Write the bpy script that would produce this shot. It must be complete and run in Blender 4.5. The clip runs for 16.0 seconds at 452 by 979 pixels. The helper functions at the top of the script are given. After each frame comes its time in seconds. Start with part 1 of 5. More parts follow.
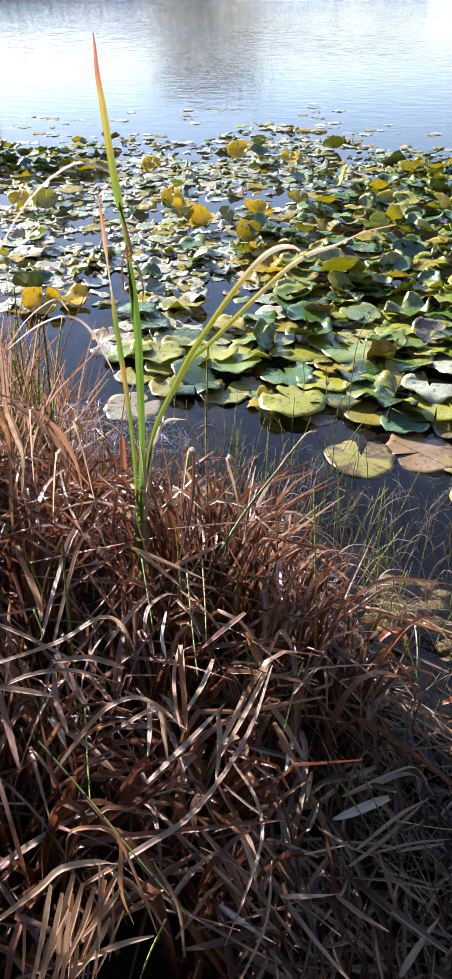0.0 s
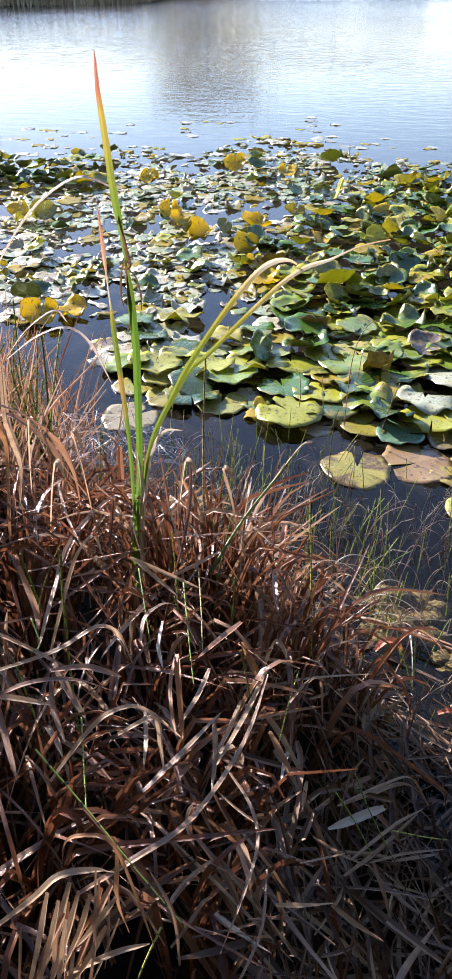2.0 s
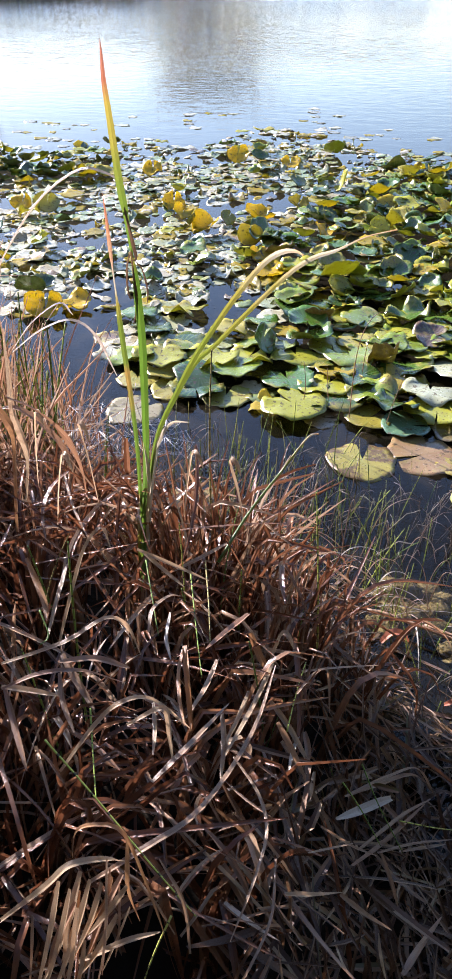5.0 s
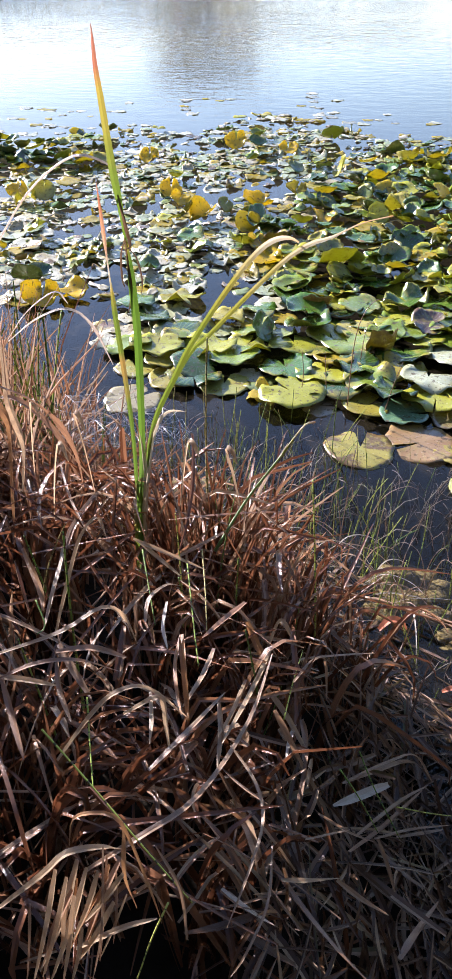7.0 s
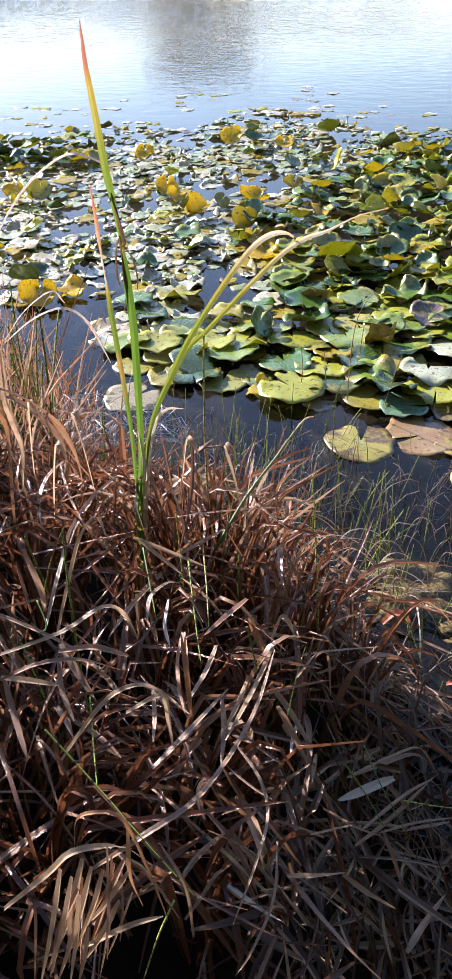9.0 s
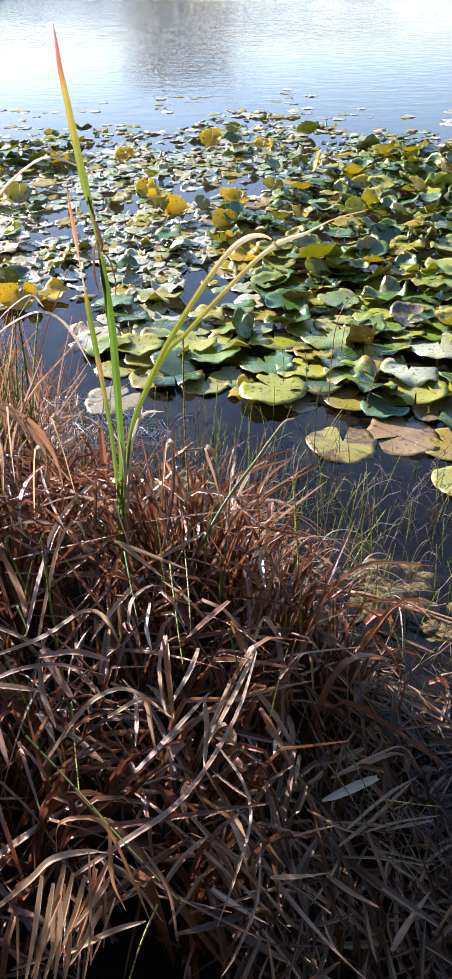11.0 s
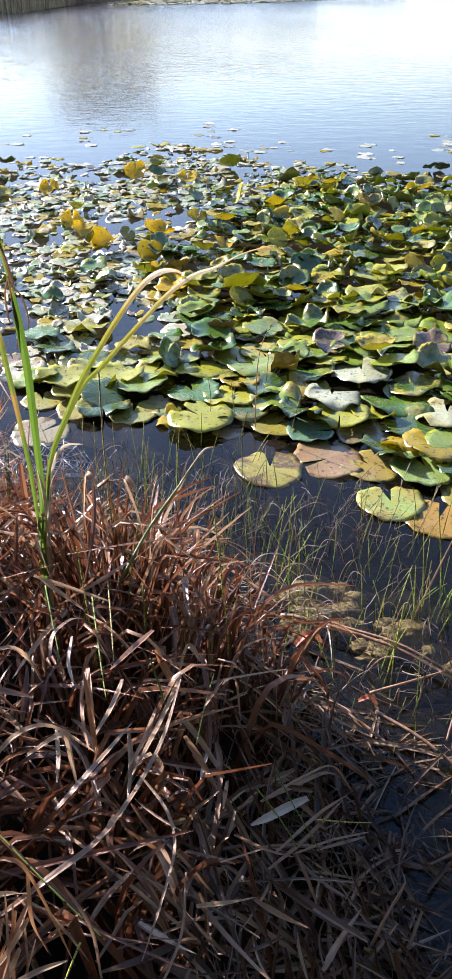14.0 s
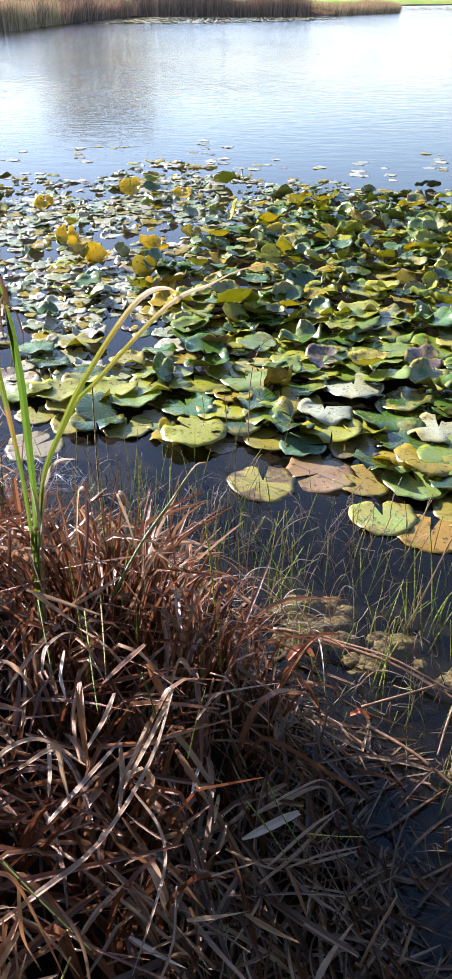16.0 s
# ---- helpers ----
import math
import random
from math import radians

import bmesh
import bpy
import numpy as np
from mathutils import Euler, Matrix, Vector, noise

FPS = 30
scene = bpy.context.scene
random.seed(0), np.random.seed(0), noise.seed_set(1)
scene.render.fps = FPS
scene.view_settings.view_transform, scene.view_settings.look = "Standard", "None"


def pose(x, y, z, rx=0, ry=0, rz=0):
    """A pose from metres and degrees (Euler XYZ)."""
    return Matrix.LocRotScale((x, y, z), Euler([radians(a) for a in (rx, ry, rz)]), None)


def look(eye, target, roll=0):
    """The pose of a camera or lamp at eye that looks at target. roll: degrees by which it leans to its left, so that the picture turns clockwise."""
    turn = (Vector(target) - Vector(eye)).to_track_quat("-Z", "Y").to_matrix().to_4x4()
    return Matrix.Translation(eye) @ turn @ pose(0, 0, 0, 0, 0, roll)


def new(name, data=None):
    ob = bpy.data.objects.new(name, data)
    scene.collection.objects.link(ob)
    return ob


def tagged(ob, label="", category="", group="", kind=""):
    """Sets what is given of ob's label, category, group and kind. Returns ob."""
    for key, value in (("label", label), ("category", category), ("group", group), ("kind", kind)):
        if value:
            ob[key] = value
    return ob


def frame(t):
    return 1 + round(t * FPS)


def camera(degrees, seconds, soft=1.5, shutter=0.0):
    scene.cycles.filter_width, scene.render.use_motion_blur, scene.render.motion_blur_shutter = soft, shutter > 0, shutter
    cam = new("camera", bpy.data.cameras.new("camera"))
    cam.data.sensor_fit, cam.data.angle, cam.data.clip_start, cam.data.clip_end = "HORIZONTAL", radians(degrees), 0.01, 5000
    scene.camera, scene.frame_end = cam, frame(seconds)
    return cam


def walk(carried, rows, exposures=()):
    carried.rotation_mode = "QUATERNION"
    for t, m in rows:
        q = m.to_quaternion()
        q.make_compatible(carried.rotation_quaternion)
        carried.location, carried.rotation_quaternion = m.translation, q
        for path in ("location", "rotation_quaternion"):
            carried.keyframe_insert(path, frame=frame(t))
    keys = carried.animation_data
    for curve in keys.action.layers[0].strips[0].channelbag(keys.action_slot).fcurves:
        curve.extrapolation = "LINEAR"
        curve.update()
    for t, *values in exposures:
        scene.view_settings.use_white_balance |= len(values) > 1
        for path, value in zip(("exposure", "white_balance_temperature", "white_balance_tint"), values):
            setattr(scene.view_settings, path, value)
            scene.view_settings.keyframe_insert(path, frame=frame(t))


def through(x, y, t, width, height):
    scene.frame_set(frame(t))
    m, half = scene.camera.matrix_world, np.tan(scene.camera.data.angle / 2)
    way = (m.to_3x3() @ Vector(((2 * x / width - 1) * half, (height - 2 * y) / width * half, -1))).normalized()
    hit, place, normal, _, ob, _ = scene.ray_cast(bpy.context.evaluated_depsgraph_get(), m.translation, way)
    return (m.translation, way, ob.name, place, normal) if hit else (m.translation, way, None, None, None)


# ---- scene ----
cam = camera(33.9, 16.0, soft=1.0)
PATH = [
    (0, (0.059, 0.238, 1.56), (0.018, 1.851, 0.378), -0.1),
    (0.5, (0.06, 0.235, 1.562), (0.025, 1.858, 0.394), 0.2),
    (1, (0.061, 0.232, 1.565), (0.033, 1.86, 0.404), 0.6),
    (1.5, (0.059, 0.231, 1.567), (0.026, 1.859, 0.406), 0.5),
    (2, (0.059, 0.229, 1.567), (0.027, 1.858, 0.407), 0.3),
    (2.5, (0.056, 0.226, 1.57), (0.027, 1.861, 0.419), 0.2),
    (3, (0.055, 0.225, 1.571), (0.02, 1.864, 0.426), -0.1),
    (3.5, (0.055, 0.227, 1.569), (0.018, 1.857, 0.411), -0.1),
    (4, (0.052, 0.225, 1.567), (0.014, 1.85, 0.402), 0.2),
    (6.5, (0.058, 0.23, 1.563), (0.011, 1.836, 0.372), -0.6),
    (7, (0.06, 0.229, 1.564), (0.019, 1.829, 0.365), -0.4),
    (7.5, (0.061, 0.23, 1.562), (0.022, 1.822, 0.353), -0.9),
    (8, (0.063, 0.231, 1.562), (0.015, 1.823, 0.353), -1.3),
    (8.5, (0.065, 0.231, 1.563), (0.014, 1.824, 0.355), -1.6),
    (11, (0.073, 0.231, 1.565), (0.066, 1.828, 0.361), -1.4),
    (11.5, (0.081, 0.228, 1.567), (0.107, 1.83, 0.37), -1.2),
    (12, (0.092, 0.227, 1.57), (0.147, 1.831, 0.377), -1.1),
    (12.5, (0.093, 0.229, 1.57), (0.164, 1.831, 0.374), -0.7),
    (13, (0.094, 0.228, 1.572), (0.177, 1.832, 0.381), -0.6),
    (13.5, (0.102, 0.224, 1.576), (0.207, 1.844, 0.409), -0.5),
    (14, (0.111, 0.216, 1.581), (0.268, 1.845, 0.431), -0.1),
    (14.5, (0.113, 0.206, 1.588), (0.303, 1.845, 0.457), 0.4),
    (15, (0.113, 0.206, 1.59), (0.297, 1.847, 0.462), 0.2),
    (15.5, (0.11, 0.204, 1.593), (0.277, 1.854, 0.475), 0.2),
    (16, (0.114, 0.206, 1.591), (0.289, 1.854, 0.471), 0.3),
]
walk(cam, [(t, look(eye, target, roll)) for t, eye, target, roll in PATH], exposures=[(0, 1.89, 6120, 26), (16, 1.89, 6120, 26)])

# ---- light ----
SUN_AZ, SUN_EL = -43.0, 26.5    # degrees from straight ahead (+y), and above the horizon
world = bpy.data.worlds.new("sky")
scene.world = world
world.use_nodes = True
wn = world.node_tree
sky = wn.nodes.new("ShaderNodeTexSky")
sky.sky_type = 'NISHITA'
sky.sun_disc = False
sky.sun_elevation = radians(SUN_EL)
sky.sun_rotation = radians(SUN_AZ) % (2 * math.pi)
sky.air_density, sky.dust_density, sky.ozone_density = 1.3, 0.3, 3.0
wn.links.new(sky.outputs[0], wn.nodes["Background"].inputs["Color"])
wn.nodes["Background"].inputs["Strength"].default_value = 0.085
to_sun = Vector((math.sin(radians(SUN_AZ)) * math.cos(radians(SUN_EL)), math.cos(radians(SUN_AZ)) * math.cos(radians(SUN_EL)), math.sin(radians(SUN_EL))))
sun = new("sun", bpy.data.lights.new("sun", 'SUN'))
sun.data.energy, sun.data.angle, sun.data.color = 5.0, radians(0.5), (1.0, 0.95, 0.88)
sun.matrix_world = look(to_sun * 50, (0, 0, 0))


# ---- materials ----
def tree(name):
    m = bpy.data.materials.new(name)
    m.use_nodes = True
    m.node_tree.nodes.clear()
    return m, m.node_tree


def nd(nt, kind, **values):
    n = nt.nodes.new("ShaderNode" + kind)
    for k, v in values.items():
        if k == "op":
            n.operation = v
        elif k == "attr":
            n.attribute_name = v
        elif k == "blend":
            n.data_type, n.blend_type = 'RGBA', v
        elif isinstance(v, bpy.types.NodeSocket):
            nt.links.new(v, n.inputs[int(k[1:]) if k[1:].isdigit() else k.replace("_", " ")])
        else:
            n.inputs[int(k[1:]) if k[1:].isdigit() else k.replace("_", " ")].default_value = v
    return n


def ramp(nt, fac, *stops):
    n = nt.nodes.new("ShaderNodeValToRGB")
    nt.links.new(fac, n.inputs[0])
    while len(n.color_ramp.elements) < len(stops):
        n.color_ramp.elements.new(0.5)
    for e, (p, c) in zip(n.color_ramp.elements, stops):
        e.position, e.color = p, (*c, 1)
    return n.outputs[0]


def mix(nt, fac, a, b, blend='MIX'):
    n = nd(nt, "Mix", blend=blend)
    for i, v in ((0, fac), (6, a), (7, b)):
        if isinstance(v, bpy.types.NodeSocket):
            nt.links.new(v, n.inputs[i])
        else:
            n.inputs[i].default_value = v if i == 0 else (*v, 1)
    return n.outputs[2]


def math_node(nt, op, a, b=0.0):
    return nd(nt, "Math", op=op, i0=a, i1=b).outputs[0]


def noise_tex(nt, vec, scale, detail=3.0, rough=0.55):
    return nd(nt, "TexNoise", Vector=vec, Scale=scale, Detail=detail, Roughness=rough).outputs[0]


def finish(nt, m, shader):
    out = nt.nodes.new("ShaderNodeOutputMaterial")
    nt.links.new(shader, out.inputs[0])
    return m


def thin_leaf(nt, color, rough, glow, bump=None, spec=0.5, inner=None, wax=0.0):
    """A leaf's shader: reflects, and lets part of the light through."""
    p = nd(nt, "BsdfPrincipled", Base_Color=color, Roughness=rough, Specular_IOR_Level=spec, Coat_Weight=wax, Coat_Roughness=0.22)
    t = nd(nt, "BsdfTranslucent", Color=color if inner is None else inner)
    if bump is not None:
        nt.links.new(bump, p.inputs["Normal"])
    s = nd(nt, "MixShader", i0=glow)
    nt.links.new(p.outputs[0], s.inputs[1])
    nt.links.new(t.outputs[0], s.inputs[2])
    return s.outputs[0]


def leaf_material(name, stops, glow=0.3, rough=0.5, per_object=False, spec=0.6, dark=0.75, through=(0.50, 0.17, 0.04)):
    """Dry or green blade: tone by blade, long fibres, stains and a paler midrib."""
    m, nt = tree(name)
    uv = nd(nt, "UVMap").outputs[0]
    geo = nd(nt, "NewGeometry")
    info = nd(nt, "ObjectInfo")
    rnd = info.outputs["Random"] if per_object else geo.outputs["Random Per Island"]
    pos = nd(nt, "TexCoord").outputs["Object"]
    base = ramp(nt, rnd, *stops)
    fib = nd(nt, "Mapping", Vector=uv, Scale=(2.5, 13.0, 1.0)).outputs[0]
    off = nd(nt, "VectorMath", op='ADD', i0=fib).outputs[0]
    nt.links.new(nd(nt, "CombineXYZ", X=math_node(nt, 'MULTIPLY', rnd, 91.0)).outputs[0], off.node.inputs[1])
    fibre = noise_tex(nt, off, 3.0, 4)
    stain = noise_tex(nt, pos, 38.0, 3)
    col = mix(nt, ramp(nt, fibre, (0.35, (0, 0, 0)), (0.65, (dark, dark, dark))), base, (0.10, 0.06, 0.035))
    col = mix(nt, ramp(nt, stain, (0.55, (0, 0, 0)), (0.72, (0.6, 0.6, 0.6))), col, (0.09, 0.055, 0.04))
    bump = nd(nt, "Bump", Strength=0.5, Distance=0.002, Height=fibre).outputs[0]
    return finish(nt, m, thin_leaf(nt, col, rough, glow, bump, spec, mix(nt, 0.16, col, through)))


SEDGE = [(0.0, (0.075, 0.022, 0.008)), (0.33, (0.17, 0.060, 0.024)), (0.6, (0.29, 0.128, 0.060)), (0.8, (0.42, 0.235, 0.125)), (0.93, (0.58, 0.41, 0.25)), (1.0, (0.78, 0.62, 0.44))]
M_sedge = leaf_material("dead_sedge", SEDGE, 0.25, 0.27, spec=0.75, dark=0.6, through=(0.46, 0.13, 0.045))
M_sedge_leaf = leaf_material("sedge_leaf", SEDGE, 0.25, 0.27, True, spec=0.75, dark=0.6, through=(0.46, 0.13, 0.045))
M_standing = leaf_material("standing_sedge", [(0.0, (0.15, 0.055, 0.025)), (0.35, (0.30, 0.15, 0.08)), (0.7, (0.45, 0.29, 0.175)), (1.0, (0.68, 0.54, 0.40))], 0.32, 0.3, spec=0.7, dark=0.5, through=(0.50, 0.18, 0.06))
M_litter = leaf_material("leaf_litter", [(0.0, (0.020, 0.009, 0.005)), (0.40, (0.060, 0.027, 0.013)), (0.62, (0.15, 0.079, 0.038)), (0.83, (0.29, 0.175, 0.09)), (0.96, (0.46, 0.32, 0.18)), (1.0, (0.07, 0.09, 0.02))], 0.2, 0.4, spec=0.5, dark=0.5)
M_dry = {
    "straw": leaf_material("straw_leaf", [(0, (0.42, 0.29, 0.165)), (1, (0.60, 0.45, 0.28))], 0.5, 0.32, True, dark=0.4),
    "brown": leaf_material("brown_leaf", [(0, (0.30, 0.16, 0.09)), (1, (0.38, 0.24, 0.15))], 0.3, 0.4, True, dark=0.4),
    "orange": leaf_material("orange_leaf", [(0, (0.42, 0.19, 0.07)), (1, (0.50, 0.27, 0.12))], 0.4, 0.4, True, dark=0.4),
    "rust": leaf_material("rust_leaf", [(0, (0.45, 0.13, 0.06)), (1, (0.55, 0.20, 0.09))], 0.35, 0.4, True, dark=0.4),
    "grey": leaf_material("grey_leaf", [(0, (0.33, 0.21, 0.125)), (1, (0.43, 0.30, 0.19))], 0.35, 0.34, True, dark=0.4),
    "pale": leaf_material("pale_leaf", [(0, (0.52, 0.47, 0.37)), (1, (0.62, 0.56, 0.46))], 0.35, 0.4, True, dark=0.4),
}


def pad_material(name, under):
    m, nt = tree(name)
    uv = nd(nt, "UVMap").outputs[0]
    sep = nd(nt, "SeparateXYZ", Vector=uv)
    tint = nd(nt, "Attribute", attr="tint").outputs["Color"]
    age = nd(nt, "Attribute", attr="age").outputs["Fac"]
    shift = nd(nt, "VectorMath", op='SCALE', i0=(37.0, 59.0, 83.0))
    nt.links.new(nd(nt, "ObjectInfo").outputs["Random"], shift.inputs["Scale"])
    pos = nd(nt, "VectorMath", op='ADD', i0=nd(nt, "TexCoord").outputs["Object"], i1=shift.outputs[0]).outputs[0]
    big = noise_tex(nt, pos, 9.0, 4, 0.6)
    fine = noise_tex(nt, pos, 70.0, 3)
    spots = noise_tex(nt, pos, 42.0, 2)
    vein = math_node(nt, 'ABSOLUTE', math_node(nt, 'SINE', math_node(nt, 'MULTIPLY', sep.outputs[0], 34.0)))
    vein = math_node(nt, 'SUBTRACT', 1.0, math_node(nt, 'POWER', vein, 0.35))
    col = mix(nt, math_node(nt, 'MULTIPLY', vein, 0.28 if not under else 0.45), tint, (0.32, 0.38, 0.14))
    mottle = noise_tex(nt, pos, 26.0, 5, 0.65)
    col = mix(nt, ramp(nt, big, (0.38, (0, 0, 0)), (0.68, (0.4, 0.4, 0.4))), col, mix(nt, 0.35, tint, (0.26, 0.26, 0.07)))
    col = mix(nt, ramp(nt, mottle, (0.3, (0.25, 0.25, 0.25)), (0.44, (0, 0, 0))), col, mix(nt, 0.6, col, (0.012, 0.012, 0.004)))
    # yellow and then brown blotches, more of both on older leaves
    edge = math_node(nt, 'ADD', math_node(nt, 'MULTIPLY', sep.outputs[1], 0.14), math_node(nt, 'ADD', math_node(nt, 'MULTIPLY', big, 0.75), math_node(nt, 'MULTIPLY', mottle, 0.45)))
    yel = math_node(nt, 'ADD', edge, math_node(nt, 'MULTIPLY', age, 0.5))
    col = mix(nt, ramp(nt, yel, (0.80, (0, 0, 0)), (0.98, (0.85, 0.85, 0.85))), col, (0.33, 0.28, 0.05))
    brn = math_node(nt, 'ADD', math_node(nt, 'MULTIPLY', edge, 0.9), math_node(nt, 'MULTIPLY', age, 0.36))
    col = mix(nt, ramp(nt, brn, (0.88, (0, 0, 0)), (0.94, (0.9, 0.9, 0.9))), col, (0.14, 0.08, 0.045))
    col = mix(nt, ramp(nt, spots, (0.62, (0, 0, 0)), (0.66, (0.85, 0.85, 0.85))), col, (0.09, 0.06, 0.03))
    specks = noise_tex(nt, pos, 120.0, 1)
    col = mix(nt, ramp(nt, specks, (0.66, (0, 0, 0)), (0.70, (0.8, 0.8, 0.8))), col, (0.05, 0.035, 0.015))
    if under:
        col = mix(nt, 0.4, col, mix(nt, 0.5, tint, (0.34, 0.30, 0.07)))
    h = math_node(nt, 'ADD', math_node(nt, 'MULTIPLY', vein, 0.22), math_node(nt, 'ADD', math_node(nt, 'MULTIPLY', fine, 0.5), big))
    bump = nd(nt, "Bump", Strength=0.28, Distance=0.005, Height=h).outputs[0]
    rough = nd(nt, "MapRange", i0=fine, i3=0.16, i4=0.34).outputs[0]
    rgb = nd(nt, "SeparateXYZ", Vector=tint)
    warm = math_node(nt, 'SUBTRACT', rgb.outputs[0], rgb.outputs[2])
    glow = nd(nt, "MapRange", i0=warm, i1=0.05, i2=0.5, i3=0.13, i4=0.6).outputs[0]    # yellowed leaves are thinner
    return finish(nt, m, thin_leaf(nt, col, rough, glow, bump, 0.8, mix(nt, 0.35, col, (0.46, 0.48, 0.01)), 0.12))


M_pad, M_pad_under = pad_material("lily_pad_top", False), pad_material("lily_pad_underside", True)


def water_material():
    m, nt = tree("pond_water")
    pos = nd(nt, "TexCoord").outputs["Object"]
    a = nd(nt, "Mapping", Vector=pos, Scale=(0.55, 1.0, 1.0), Rotation=(0, 0, 0.2)).outputs[0]
    wind = ramp(nt, noise_tex(nt, pos, 0.09, 2), (0.35, (0.45, 0.45, 0.45)), (0.65, (1, 1, 1)))
    h = math_node(nt, 'ADD', noise_tex(nt, a, 5.5, 2), math_node(nt, 'MULTIPLY', noise_tex(nt, a, 17.0, 2), 0.3))
    open_water = nd(nt, "MapRange", i0=nd(nt, "SeparateXYZ", Vector=pos).outputs[1], i1=6.0, i2=16.0, i3=0.012, i4=1.0).outputs[0]
    far_out = nd(nt, "MapRange", i0=nd(nt, "SeparateXYZ", Vector=pos).outputs[1], i1=14.0, i2=60.0, i3=1.0, i4=4.0).outputs[0]
    h = math_node(nt, 'MULTIPLY', math_node(nt, 'MULTIPLY', math_node(nt, 'MULTIPLY', h, wind), open_water), far_out)
    bump = nd(nt, "Bump", Strength=0.3, Distance=0.04, Height=h).outputs[0]
    chop = nd(nt, "MapRange", i0=nd(nt, "SeparateXYZ", Vector=pos).outputs[1], i1=8.0, i2=34.0, i3=0.03, i4=0.13).outputs[0]    # wind ripples too fine to model
    gloss = nd(nt, "BsdfGlossy", Color=(1, 1, 1, 1), Roughness=chop, Normal=bump)
    see_through = nd(nt, "BsdfTransparent", Color=(0.50, 0.50, 0.40, 1))
    silt = nd(nt, "BsdfDiffuse", Color=(0.026, 0.023, 0.015, 1))
    clear = nd(nt, "MixShader", i0=0.15)
    nt.links.new(see_through.outputs[0], clear.inputs[1])
    nt.links.new(silt.outputs[0], clear.inputs[2])
    f = nd(nt, "Fresnel", IOR=1.33, Normal=bump).outputs[0]
    s = nd(nt, "MixShader", i0=f)
    nt.links.new(clear.outputs[0], s.inputs[1])
    nt.links.new(gloss.outputs[0], s.inputs[2])
    return finish(nt, m, s.outputs[0])


M_water = water_material()


def plain(name, c1, c2, scale, rough=0.8, bump=0.5, dist=0.01, spec=0.3, detail=6):
    m, nt = tree(name)
    pos = nd(nt, "TexCoord").outputs["Object"]
    n1, n2 = noise_tex(nt, pos, scale, detail, 0.62), noise_tex(nt, pos, scale * 0.13, 3)
    col = mix(nt, ramp(nt, n1, (0.3, (0, 0, 0)), (0.7, (1, 1, 1))), c1, c2)
    col = mix(nt, ramp(nt, n2, (0.35, (0, 0, 0)), (0.7, (0.5, 0.5, 0.5))), col, tuple(v * 0.55 for v in c1))
    b = nd(nt, "Bump", Strength=bump, Distance=dist, Height=n1).outputs[0]
    p = nd(nt, "BsdfPrincipled", Base_Color=col, Roughness=rough, Specular_IOR_Level=spec, Normal=b)
    return finish(nt, m, p.outputs[0])


def ground_material():
    """Mud under the water and at the margin, grass and straw on the far land."""
    m, nt = tree("pond_ground")
    pos = nd(nt, "TexCoord").outputs["Object"]
    sep = nd(nt, "SeparateXYZ", Vector=pos)
    mud = mix(nt, ramp(nt, noise_tex(nt, pos, 14.0, 6), (0.3, (0, 0, 0)), (0.7, (1, 1, 1))), (0.011, 0.009, 0.006), (0.017, 0.013, 0.009))
    grass = ramp(nt, noise_tex(nt, pos, 0.5, 5), (0.28, (0.34, 0.28, 0.14)), (0.42, (0.24, 0.27, 0.07)), (0.6, (0.16, 0.25, 0.035)))
    far = math_node(nt, 'MULTIPLY', math_node(nt, 'GREATER_THAN', sep.outputs[1], 24.0), math_node(nt, 'GREATER_THAN', sep.outputs[2], 0.1))
    col = mix(nt, far, mud, grass)
    b = nd(nt, "Bump", Strength=0.7, Distance=0.02, Height=noise_tex(nt, pos, 30.0, 5)).outputs[0]
    p = nd(nt, "BsdfPrincipled", Base_Color=col, Roughness=0.9, Specular_IOR_Level=0.06, Normal=b)
    return finish(nt, m, p.outputs[0])


M_ground = ground_material()
M_algae = plain("silted_algae", (0.20, 0.15, 0.07), (0.50, 0.39, 0.19), 70.0, 0.9, 0.9, 0.02)
M_stick = plain("wet_stick", (0.20, 0.11, 0.06), (0.34, 0.21, 0.12), 60.0, 0.5)
M_bark = plain("bark", (0.10, 0.075, 0.055), (0.17, 0.13, 0.10), 20.0)
M_pole = plain("weathered_pole", (0.45, 0.45, 0.44), (0.55, 0.54, 0.52), 8.0, 0.6)
M_reed = leaf_material("far_reed", [(0, (0.16, 0.12, 0.065)), (0.3, (0.36, 0.28, 0.15)), (0.55, (0.56, 0.46, 0.25)), (0.8, (0.74, 0.63, 0.37)), (0.92, (0.20, 0.22, 0.07)), (1, (0.7, 0.6, 0.4))], 0.25, 0.6)
M_reed_dark = leaf_material("far_reed_dark", [(0, (0.06, 0.043, 0.03)), (0.4, (0.19, 0.135, 0.09)), (0.75, (0.38, 0.27, 0.18)), (1, (0.52, 0.42, 0.30))], 0.2, 0.6)
M_tree_leaf = leaf_material("tree_leaf", [(0, (0.06, 0.09, 0.03)), (0.6, (0.11, 0.13, 0.045)), (1, (0.18, 0.17, 0.06))], 0.35, 0.5)
M_web = plain("spider_silk", (0.75, 0.75, 0.75), (0.85, 0.85, 0.85), 50.0, 0.3, 0.0)


